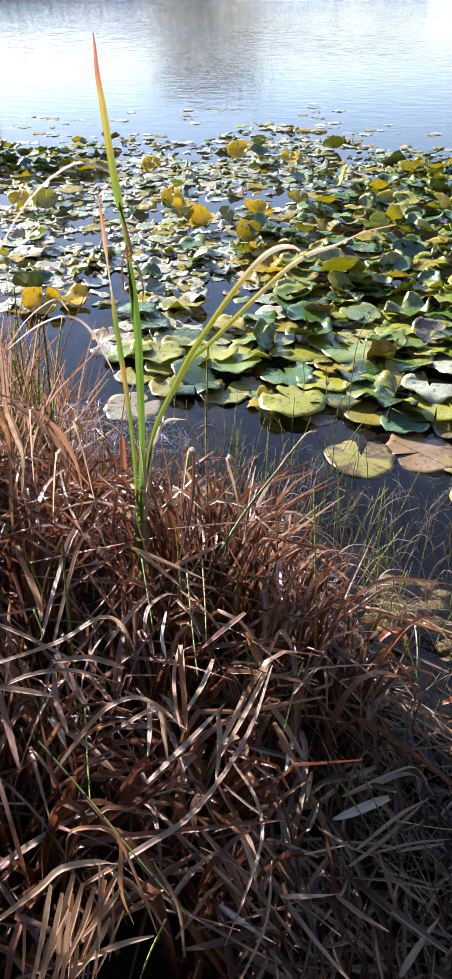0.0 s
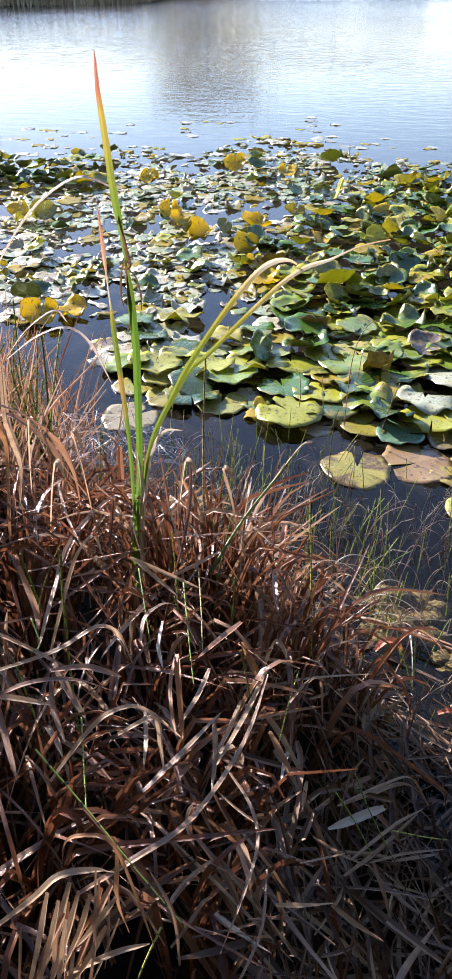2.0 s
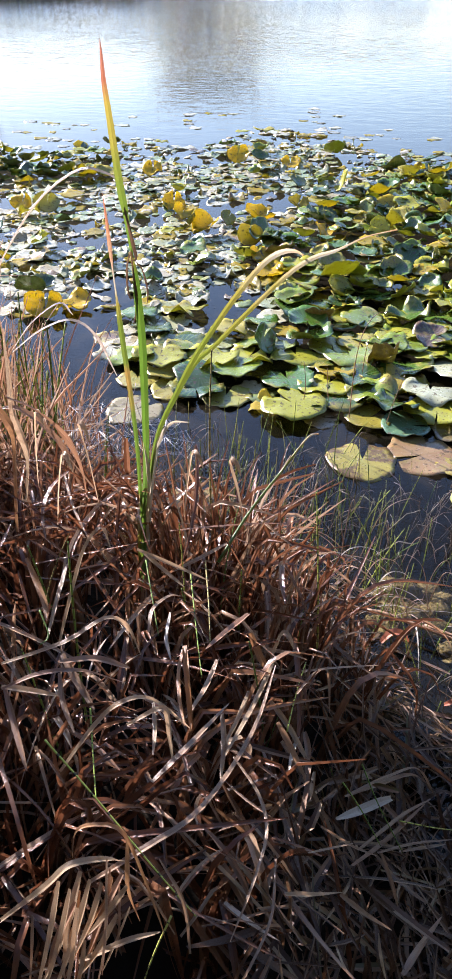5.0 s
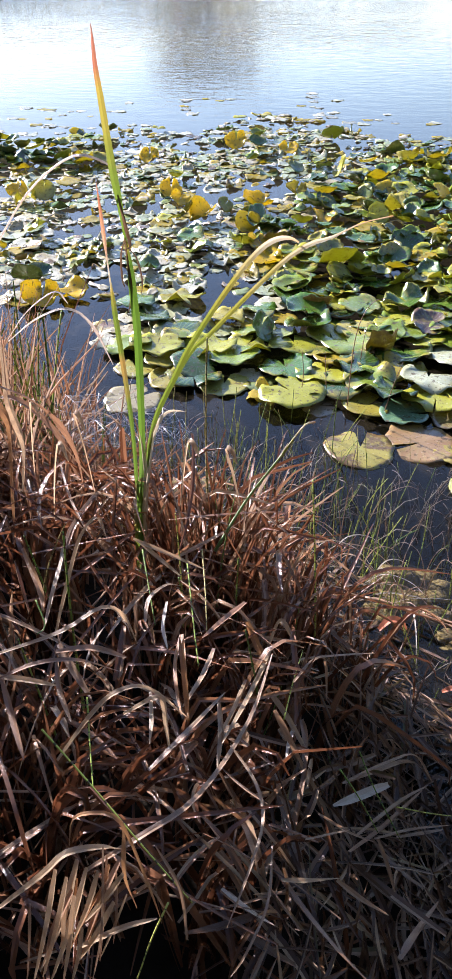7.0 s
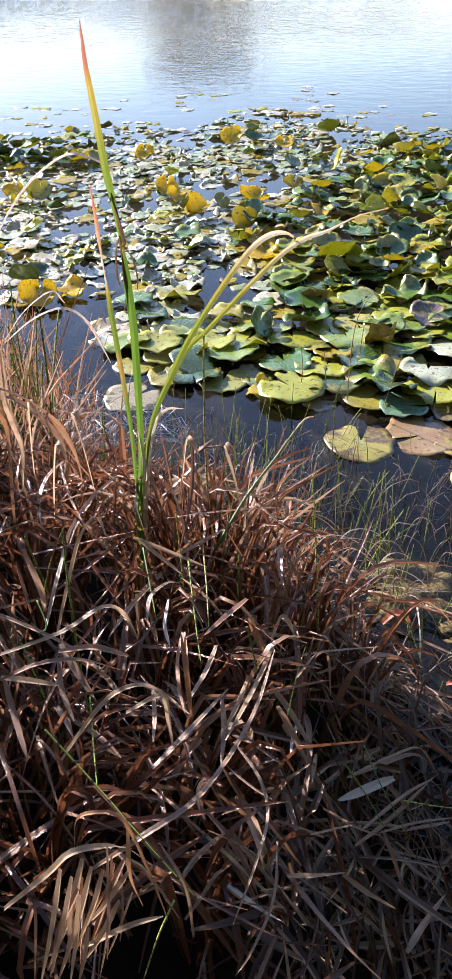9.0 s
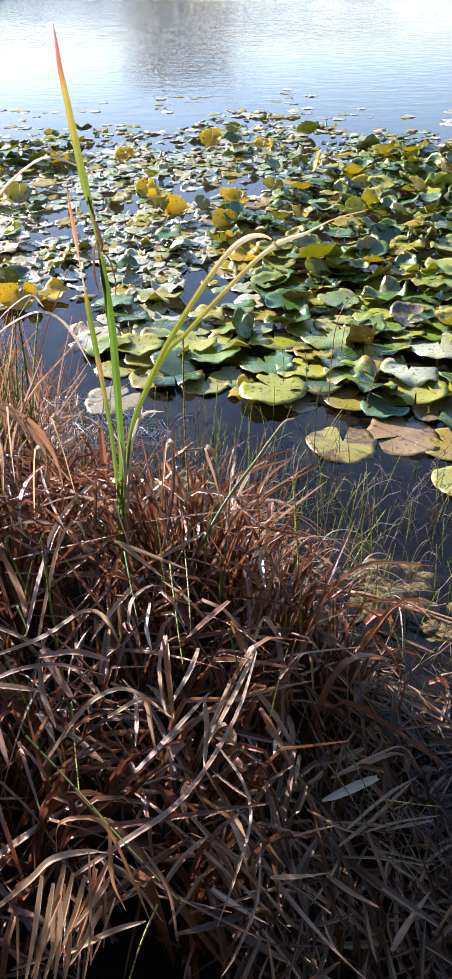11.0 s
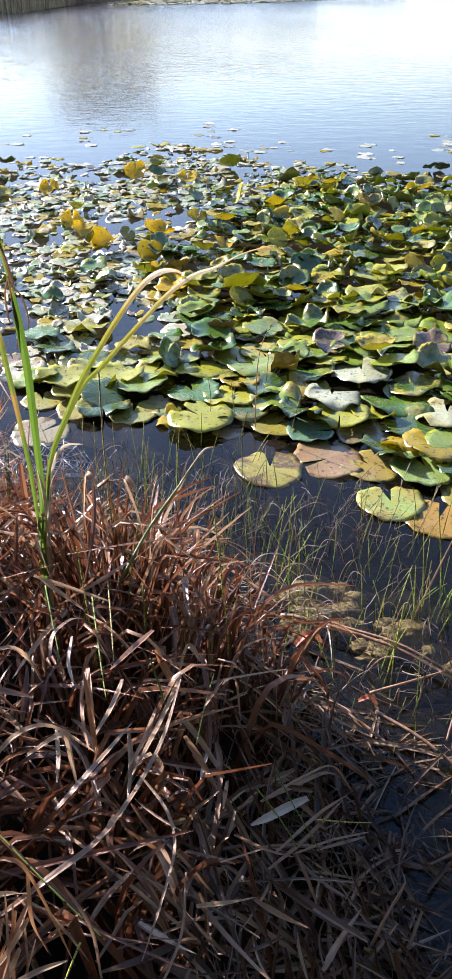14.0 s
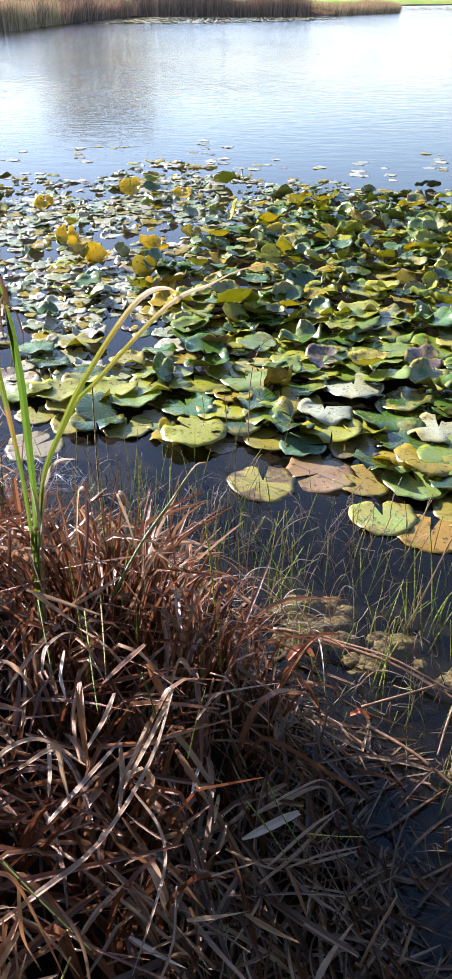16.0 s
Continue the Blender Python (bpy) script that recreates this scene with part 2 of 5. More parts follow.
def cattail_material(name, bands):
    """A long leaf whose colour runs from the root to the tip."""
    m, nt = tree(name)
    uv = nd(nt, "UVMap").outputs[0]
    sep = nd(nt, "SeparateXYZ", Vector=uv)
    pos = nd(nt, "TexCoord").outputs["Object"]
    fib = noise_tex(nt, nd(nt, "Mapping", Vector=uv, Scale=(3.0, 14.0, 1.0)).outputs[0], 4.0, 4)
    u = math_node(nt, 'ADD', sep.outputs[0], math_node(nt, 'MULTIPLY', math_node(nt, 'SUBTRACT', noise_tex(nt, pos, 20.0, 2), 0.5), 0.16))
    col = ramp(nt, u, *bands)
    col = mix(nt, ramp(nt, fib, (0.4, (0, 0, 0)), (0.75, (0.5, 0.5, 0.5))), col, mix(nt, 0.5, col, (0.20, 0.15, 0.05)))
    bump = nd(nt, "Bump", Strength=0.4, Distance=0.002, Height=fib).outputs[0]
    return finish(nt, m, thin_leaf(nt, col, 0.35, 0.4, bump))


GREEN, LIME, YEL, RED, PALE = (0.085, 0.18, 0.016), (0.13, 0.19, 0.022), (0.32, 0.25, 0.04), (0.33, 0.115, 0.06), (0.55, 0.48, 0.33)
M_cat_green = cattail_material("cattail_green", [(0, (0.10, 0.17, 0.05)), (0.4, GREEN), (0.9, GREEN), (1, YEL)])
M_cat_tip = cattail_material("cattail_turning", [(0, GREEN), (0.3, LIME), (0.6, YEL), (0.72, RED), (1, (0.33, 0.13, 0.08))])
M_cat_rusty = cattail_material("cattail_rusty", [(0, GREEN), (0.30, (0.10, 0.17, 0.02)), (0.42, (0.34, 0.20, 0.05)), (0.48, LIME), (0.62, LIME), (0.68, YEL), (0.72, PALE), (0.86, (0.5, 0.24, 0.12)), (1, (0.42, 0.14, 0.07))])
M_cat_gold = cattail_material("cattail_gold", [(0, (0.08, 0.15, 0.03)), (0.3, (0.12, 0.18, 0.018)), (0.48, (0.16, 0.20, 0.02)), (0.62, (0.26, 0.23, 0.035)), (0.72, (0.40, 0.33, 0.17)), (0.84, PALE), (1, (0.50, 0.28, 0.10))])
M_cat_wilted = cattail_material("cattail_wilted", [(0, (0.16, 0.09, 0.045)), (0.5, (0.09, 0.05, 0.03)), (1, (0.05, 0.03, 0.02))])
M_cat_dry = cattail_material("cattail_dry", [(0, (0.45, 0.42, 0.2)), (0.4, PALE), (1, (0.5, 0.4, 0.28))])


def horsetail_material():
    m, nt = tree("horsetail_green")
    uv = nd(nt, "SeparateXYZ", Vector=nd(nt, "UVMap").outputs[0]).outputs[0]
    rnd = nd(nt, "ObjectInfo").outputs["Random"]
    base = ramp(nt, rnd, (0, (0.075, 0.14, 0.02)), (0.4, (0.18, 0.26, 0.035)), (0.75, (0.34, 0.38, 0.06)), (1, (0.28, 0.23, 0.08)))
    node = math_node(nt, 'FRACT', math_node(nt, 'MULTIPLY', uv, 1.0))
    col = mix(nt, math_node(nt, 'GREATER_THAN', node, 0.86), base, (0.05, 0.045, 0.02))
    p = nd(nt, "BsdfPrincipled", Base_Color=col, Roughness=0.65, Specular_IOR_Level=0.3)
    return finish(nt, m, p.outputs[0])


M_horsetail = horsetail_material()


# ---- mesh helpers ----
def mesh_from(name, verts, faces, uvs=None, mats=(), idx=None, smooth=True, attrs=None, rim=None, midrib=False):
    me = bpy.data.meshes.new(name)
    me.from_pydata([tuple(v) for v in verts], [], faces)
    for mt in mats:
        me.materials.append(mt)
    if uvs is not None:
        layer = me.uv_layers.new(name="UVMap")
        loops = np.empty(len(me.loops), dtype=np.int32)
        me.loops.foreach_get("vertex_index", loops)
        layer.data.foreach_set("uv", np.asarray(uvs, dtype=np.float32)[loops].ravel())
    if idx is not None:
        me.polygons.foreach_set("material_index", np.asarray(idx, dtype=np.int32))
    if attrs is not None:
        tints, ages = attrs
        c = me.attributes.new("tint", 'FLOAT_COLOR', 'POINT')
        c.data.foreach_set("color", np.asarray(tints, dtype=np.float32).ravel())
        g = me.attributes.new("age", 'FLOAT', 'POINT')
        g.data.foreach_set("value", np.asarray(ages, dtype=np.float32))
    me.polygons.foreach_set("use_smooth", [smooth] * len(me.polygons) if rim is None else [not r for r in rim])
    if midrib:
        ends = np.empty(len(me.edges) * 2, dtype=np.int32)
        me.edges.foreach_get("vertices", ends)
        sharp = me.attributes.new("sharp_edge", 'BOOLEAN', 'EDGE')
        sharp.data.foreach_set("value", (ends.reshape(-1, 2) % 3 == 1).all(axis=1))
    me.update()
    return me


def thing(name, me, label, category, group="", kind="", at=None):
    ob = tagged(new(name, me), label, category, group, kind)
    if at is not None:
        ob.matrix_world = at
    return ob


def base_of(name, at, label, category, group=""):
    ob = tagged(new(name), label, category, group)
    ob.matrix_world = Matrix.Translation(at)
    return ob


def child(name, me, parent, label=""):
    ob = new(name, me)
    ob.parent = parent
    if label:
        ob["label"] = label
    return ob


def spline(pts, n):
    """n + 1 points on a smooth curve through the given ones."""
    p = [Vector(q) for q in pts]
    p = [p[0] * 2 - p[1]] + p + [p[-1] * 2 - p[-2]]
    segs = len(p) - 3
    out = []
    for i in range(n + 1):
        s = min(i / n * segs, segs - 1e-6)
        k = int(s)
        u = s - k
        a, b, c, d = p[k:k + 4]
        out.append(0.5 * ((2 * b) + (c - a) * u + (2 * a - 5 * b + 4 * c - d) * u * u + (3 * b - a - 3 * c + d) * u ** 3))
    return out


def ribbon(V, F, U, line, width, shape, face=(0, 0, 1), fold=0.25, twist=0.0):
    """Adds a folded blade along a line. shape(u) scales the width, face is the way that its top looks."""
    start, n = len(V), len(line) - 1
    f = Vector(face)
    for i, p in enumerate(line):
        d = (line[min(i + 1, n)] - line[max(i - 1, 0)])
        side = d.cross(f)
        if side.length < 1e-6:
            side = Vector((1, 0, 0))
        side.normalize()
        up = side.cross(d).normalized()
        if twist:
            side = side * math.cos(twist * i / n) + up * math.sin(twist * i / n)
            up = side.cross(d).normalized()
        u = i / n
        w = width * 0.5 * shape(u)
        V += [p - side * w, p - up * (w * fold * 2), p + side * w]
        U += [(u, 0), (u, 0.5), (u, 1)]
        if i:
            a = start + 3 * i
            F += [(a - 3, a - 2, a + 1, a), (a - 2, a - 1, a + 2, a + 1)]


def tube(V, F, U, line, radius, sides=5, nodes=None):
    """Adds a closed tube; radius(u)."""
    start, n = len(V), len(line) - 1
    for i, p in enumerate(line):
        d = (line[min(i + 1, n)] - line[max(i - 1, 0)]).normalized()
        a = d.orthogonal().normalized()
        b = d.cross(a)
        r = radius(i / n)
        for k in range(sides):
            t = 2 * math.pi * k / sides
            V.append(p + (a * math.cos(t) + b * math.sin(t)) * r)
            U.append((nodes(i) if nodes else i / n, k / sides))
        if i:
            s0, s1 = start + (i - 1) * sides, start + i * sides
            F += [(s0 + k, s0 + (k + 1) % sides, s1 + (k + 1) % sides, s1 + k) for k in range(sides)]
    F.append(tuple(range(start + sides - 1, start - 1, -1)))
    F.append(tuple(start + n * sides + k for k in range(sides)))


# ---- lie of the land ----
SHORE = [(0.75, -2.0), (0.72, 0.3), (0.64, 0.9), (0.59, 1.13), (0.63, 1.3), (0.62, 1.42), (0.5, 1.62), (0.36, 1.85), (0.12, 2.0), (-0.12, 2.15),
         (-0.4, 2.35), (-0.65, 2.55), (-0.95, 2.9), (-1.2, 3.3), (-1.6, 3.6), (-4.0, 4.2), (-40.0, 14.0)]
FAR_SHORE = [(-60.0, 24.0), (-20.0, 33.0), (-9.0, 37.0), (-5.0, 39.5), (-3.6, 46.0), (0.0, 58.0), (12.0, 58.5), (16.0, 64.0), (21.0, 69.0), (24.0, 78.0), (20.0, 92.0), (60.0, 118.0), (200.0, 150.0)]


def side_of(line, x, y):
    """Distance from a shoreline, positive on its left as it runs."""
    best, sign = 1e9, 1
    for (ax, ay), (bx, by) in zip(line, line[1:]):
        dx, dy = bx - ax, by - ay
        u = max(0, min(1, ((x - ax) * dx + (y - ay) * dy) / (dx * dx + dy * dy)))
        d = math.hypot(x - ax - u * dx, y - ay - u * dy)
        if d < best:
            best, sign = d, (1 if dx * (y - ay) - dy * (x - ax) > 0 else -1)
    return best * sign


def smooth(a, b, v):
    u = max(0.0, min(1.0, (v - a) / (b - a)))
    return u * u * (3 - 2 * u)


def inland(x, y):
    return side_of(SHORE, x, y)


def pile(x, y):
    """Height of the heaped dead leaves above the water."""
    return 0.60 * smooth(0, 0.73, inland(x, y)) * (0.30 + 0.70 * smooth(0.20, 0.78, y)) + 0.14 * math.exp(-((x + 0.42) / 0.24) ** 2 - ((y - 1.25) / 0.35) ** 2) + 0.24 * math.exp(-((x - 0.0) / 0.23) ** 2 - ((y - 1.47 + 0.5 * x) / 0.17) ** 2)


def soil(x, y):
    near, far = inland(x, y), side_of(FAR_SHORE, x, y)
    if far > -3:
        h = -0.35 + 0.55 * smooth(-3, 2.0, far) + 0.8 * smooth(2, 40, far)
    elif near > 0:
        h = -0.04 + 0.34 * smooth(0.0, 0.9, near)
    else:
        h = -0.05 - 0.35 * smooth(0, 0.8, -near) - 1.2 * smooth(1.0, 9.0, -near)
    return h + 0.012 * noise.noise(Vector((x * 4, y * 4, 0)))


def spaced(lo, hi, mid_lo, mid_hi, step, grow=1.16):
    out = list(np.arange(mid_lo, mid_hi, step))
    s, v = step, mid_hi
    while v < hi:
        out.append(v)
        s *= grow
        v += s
    out.append(hi)
    s, v = step, mid_lo
    while True:
        s *= grow
        v -= s
        if v < lo:
            break
        out.insert(0, v)
    return [lo] + out


def build_ground():
    xs, ys = spaced(-700, 700, -1.6, 1.6, 0.06), spaced(-300, 1200, 0.0, 3.2, 0.06, 1.07)
    V = [(x, y, soil(x, y)) for y in ys for x in xs]
    w = len(xs)
    F = [(j * w + i, j * w + i + 1, (j + 1) * w + i + 1, (j + 1) * w + i) for j in range(len(ys) - 1) for i in range(w - 1)]
    thing("ground", mesh_from("ground", V, F, mats=[M_ground]), "dark muddy pond bed rising to grassy banks", "ground", kind="structure")


build_ground()
water = thing("water", mesh_from("water", [(-300, -20, 0), (300, -20, 0), (300, 300, 0), (-300, 300, 0)], [(0, 1, 2, 3)], mats=[M_water], smooth=False),
              "calm blue pond water with fine wind ripples", "water", kind="structure")
water.visible_shadow = False


# ---- lily pads ----
PAD_GREEN = [(0.012, 0.050, 0.003), (0.034, 0.105, 0.005), (0.15, 0.22, 0.014), (0.38, 0.39, 0.035), (0.52, 0.46, 0.10)]
PAD_FLAT = [(0.32, 0.34, 0.21), (0.27, 0.30, 0.15), (0.44, 0.43, 0.31), (0.17, 0.22, 0.065), (0.39, 0.34, 0.21)]


def pad_geometry(rng, dia, segs, rings, cup, wave, notch=9.0, crumple=0.0, bend=0.0, fold=0.0, curl=0.0, rag=0.03):
    """A round leaf with a cleft, as top and underside: vertices, faces, uv, and which faces are the underside."""
    V, F, U, I = [], [], [], []
    ph, ph2, k1, k2, k3 = rng.uniform(0, 6.3), rng.uniform(0, 6.3), rng.choice((2, 3, 3, 4)), rng.choice((5, 6, 7)), rng.choice((9, 10, 11))
    gap = radians(notch)
    out = rng.uniform(0.94, 1.06)
    radii = [0.06] + [(j + 1) / rings for j in range(rings)]
    for layer in (0, 1):
        for j, r in enumerate(radii):
            for i in range(segs + 1):
                s = i / segs
                th = gap + (2 * math.pi - 2 * gap) * s
                # the lobes beside the cleft are rounded
                lobe = 1 - 0.22 * (math.exp(-s * 16) + math.exp(-(1 - s) * 16)) * r
                rad = dia * 0.5 * r * lobe * (1 + 0.035 * math.sin(3 * th + ph2) + 0.018 * math.sin(9 * th + ph) + 0.035 * r * noise.noise(Vector((math.cos(th) * 3 + ph * 7, math.sin(th) * 3, ph2))))
                way = Vector((math.cos(th), math.sin(th), 0))
                rad *= 1 + r * rag * (1.6 * noise.noise(way * 1.7 + Vector((ph * 3, ph2, 1))) + noise.noise(way * 6.0 + Vector((ph2 * 5, ph, 2))))
                lift = curl * 1.9 * r ** 3.5 * noise.noise(way * 1.15 + Vector((ph * 11, ph2 * 3, 4)))
                rad *= 1 - 0.55 * abs(lift)
                x, y = rad * math.cos(th) * out, rad * math.sin(th) / out
                z = dia * (cup * r ** 2.2 + wave * r ** 2 * (math.sin(k1 * th + ph) + 0.45 * math.sin(k2 * th + ph2)))
                z += dia * crumple * r * noise.noise(Vector((x * 24 + ph * 9, y * 24, 3)))
                z += dia * 0.016 * r ** 5 * math.sin(k3 * th + ph2) + dia * 0.03 * r ** 4 * noise.noise(Vector((math.cos(th) * 2.2 + ph * 5, math.sin(th) * 2.2, ph2)))
                z += dia * lift + fold * (math.hypot(y, 0.06 * dia) - 0.06 * dia)
                z += bend * abs(x * math.cos(ph) + y * math.sin(ph)) ** 1.4 / max(dia, 0.05) ** 0.4
                V.append(Vector((x, y, z - 0.0016 * layer)))
                U.append((th / (2 * math.pi) * 2, r))
    n, L = segs + 1, (segs + 1) * len(radii)
    for layer in (0, 1):
        for j in range(len(radii) - 1):
            for i in range(segs):
                a, b = layer * L + j * n + i, layer * L + (j + 1) * n + i
                F.append((a, b, b + 1, a + 1) if layer == 0 else (a, a + 1, b + 1, b))
                I.append(layer)
        c = layer * L
        F.append(tuple(range(c + segs, c - 1, -1)) if layer else tuple(range(c, c + segs + 1)))
        I.append(layer)
    rim = (len(radii) - 1) * n
    for i in range(segs):
        a, b = rim + i, L + rim + i
        F.append((a, b, b + 1, a + 1))
        I.append(2)
    return V, F, U, I


class PadBatch:
    def __init__(self):
        self.V, self.F, self.U, self.I, self.T, self.A = [], [], [], [], [], []

    def add(self, geo, m, tint, age):
        V, F, U, I = geo
        o = len(self.V)
        self.V += [m @ v for v in V]
        self.F += [tuple(i + o for i in f) for f in F]
        self.U += U
        self.I += I
        self.T += [(*tint, 1)] * len(V)
        self.A += [age] * len(V)

    def mesh(self, name):
        return mesh_from(name, self.V, self.F, self.U, (M_pad, M_pad_under), [i % 2 for i in self.I], True, (self.T, self.A), [i == 2 for i in self.I])


LABELS = {"green": "broad green water lily pad crowding on the pond", "pale": "flat grey-green lily pad floating on the water",
          "yellow": "yellowing water lily pad with brown blotches", "brown": "withered brown lily pad lying in the water", "cupped": "dark green cupped lily pad held above the water"}


def lily_pad(x, y, z, dia, look_of, yaw, tilt=0, tilt_dir=0, cup=0.04, wave=0.03, tint=None, age=0.2, seed=1, crumple=0.0, bend=0.0, notch=9.0, segs=36, rings=6, fold=0.0, curl=0.0, rag=0.03):
    rng = random.Random(seed)
    b = PadBatch()
    geo = pad_geometry(rng, dia, segs, rings, cup, wave, notch, crumple, bend, fold, curl, rag)
    b.add(geo, Matrix.Identity(4), tint or PAD_GREEN[2], age)
    axis = Vector((math.cos(radians(tilt_dir)), math.sin(radians(tilt_dir)), 0))
    m = Matrix.Translation((x, y, z)) @ Matrix.Rotation(radians(tilt), 4, axis) @ Matrix.Rotation(radians(yaw), 4, 'Z')
    return thing("lily_pad", b.mesh("lily_pad"), LABELS[look_of], "lily pad", "water lily pads", at=m)


YT, BT = (0.55, 0.42, 0.04), (0.20, 0.12, 0.07)
# the loose pads along the open water, then the showy ones further in
PLACED = []


def put_pad(x, y, dia, *a, **k):
    PLACED.append((x, y, dia))
    return lily_pad(x, y, k.pop("z", 0.006), dia, *a, **k)


put_pad(0.51, 2.58, 0.27, "yellow", 82, tint=(0.36, 0.37, 0.10), age=0.7, seed=3, cup=0.0, wave=0.006, notch=13)
put_pad(0.74, 2.62, 0.29, "brown", 200, tint=(0.29, 0.175, 0.08), age=0.14, seed=4, cup=0.0, wave=0.012, z=0.004)
put_pad(0.90, 2.56, 0.24, "yellow", 120, tint=(0.34, 0.25, 0.08), age=0.45, seed=5, cup=0.0, wave=0.01, z=0.003)
put_pad(0.91, 2.31, 0.235, "yellow", 88, tint=(0.24, 0.34, 0.07), age=0.40, seed=6, cup=0.005, wave=0.01, notch=12, z=0.008)
put_pad(1.05, 2.20, 0.24, "yellow", 60, tint=(0.56, 0.34, 0.07), age=0.1, seed=7, cup=0.0, wave=0.012, z=0.004)
put_pad(1.10, 2.50, 0.27, "green", 100, tint=(0.17, 0.26, 0.06), age=0.2, seed=8, cup=0.03, wave=0.02, z=0.02)
put_pad(1.22, 2.30, 0.24, "yellow", 30, tint=(0.34, 0.30, 0.07), age=0.6, seed=9, cup=0.0, wave=0.01)
put_pad(0.72, 2.82, 0.21, "pale", 350, tint=(0.075, 0.17, 0.10), age=0.05, seed=10, cup=0.02, wave=0.02, z=0.02)
put_pad(0.93, 2.80, 0.24, "brown", 260, tint=(0.12, 0.09, 0.045), age=0.0, seed=11, cup=0.01, wave=0.02, z=0.01)
put_pad(-0.02, 3.07, 0.225, "yellow", 80, tint=(0.30, 0.31, 0.07), age=0.38, seed=12, cup=0.01, wave=0.012)
put_pad(-0.25, 3.13, 0.215, "yellow", 60, tint=(0.36, 0.33, 0.08), age=0.45, seed=13, cup=0.01, wave=0.012)
put_pad(-0.42, 3.22, 0.19, "yellow", 100, tint=(0.27, 0.29, 0.10), age=0.4, seed=14, cup=0.0, wave=0.01)
put_pad(0.57, 2.88, 0.20, "yellow", 30, tint=(0.36, 0.33, 0.05), age=0.45, seed=15, cup=0.04, wave=0.02, z=0.015)
put_pad(0.38, 2.90, 0.17, "brown", 0, tint=(0.34, 0.26, 0.17), age=0.0, seed=16, cup=0.0, wave=0.006, z=0.001, rag=0.1)
put_pad(-0.40, 2.95, 0.26, "brown", 40, tint=(0.25, 0.21, 0.11), age=0.0, seed=17, cup=0.0, wave=0.006, z=0.001, rag=0.12)
for i, (x, y, d, yaw, tilt, td) in enumerate([(0.25, 3.20, 0.26, 100, 6, 0), (0.43, 3.14, 0.27, 70, 8, 20), (0.60, 3.05, 0.25, 130, 6, 340), (1.04, 3.28, 0.30, 80, 8, 10),
                                              (1.12, 3.02, 0.29, 110, 7, 350), (0.08, 3.40, 0.24, 60, 6, 20), (0.02, 3.27, 0.23, 90, 5, 10), (0.85, 3.05, 0.26, 75, 9, 15),
                                              (0.80, 3.34, 0.27, 85, 8, 5), (0.30, 3.42, 0.25, 95, 8, 350), (0.55, 3.40, 0.27, 100, 8, 0), (1.30, 2.85, 0.28, 70, 8, 0)]):
    put_pad(x, y, d, "green", yaw, tilt, td + 180, cup=0.0, wave=0.02, z=0.025 + 0.01 * (i % 4), tint=(PAD_GREEN[1], PAD_GREEN[3], PAD_GREEN[2], PAD_FLAT[0])[i % 4], age=0.12 + 0.06 * (i % 3), seed=30 + i, fold=(0.08, -0.06, 0.14, -0.1)[i % 4], curl=0.06 + 0.05 * (i % 3), rag=0.04)
put_pad(0.15, 3.50, 0.16, "cupped", 90, 62, 60, cup=0.10, wave=0.03, z=0.08, tint=(0.05, 0.15, 0.03), age=0.0, seed=50)
put_pad(0.70, 3.32, 0.17, "brown", 10, 50, 200, cup=0.15, wave=0.06, z=0.07, tint=(0.22, 0.09, 0.04), age=0.8, seed=51, crumple=0.3)
put_pad(0.96, 3.58, 0.19, "brown", 0, 12, 0, cup=0.08, wave=0.05, z=0.06, tint=(0.075, 0.04, 0.032), age=0.3, seed=52)
put_pad(1.46, 3.52, 0.20, "brown", 0, 12, 0, cup=0.08, wave=0.05, z=0.06, tint=(0.075, 0.04, 0.032), age=0.3, seed=53)
put_pad(0.44, 3.80, 0.16, "brown", 60, 40, 180, cup=0.15, wave=0.05, z=0.06, tint=(0.16, 0.05, 0.04), age=0.3, seed=54)
put_pad(0.60, 4.36, 0.24, "pale", 100, 40, 200, cup=0.12, wave=0.03, z=0.09, tint=PAD_GREEN[3], age=0.05, seed=55)
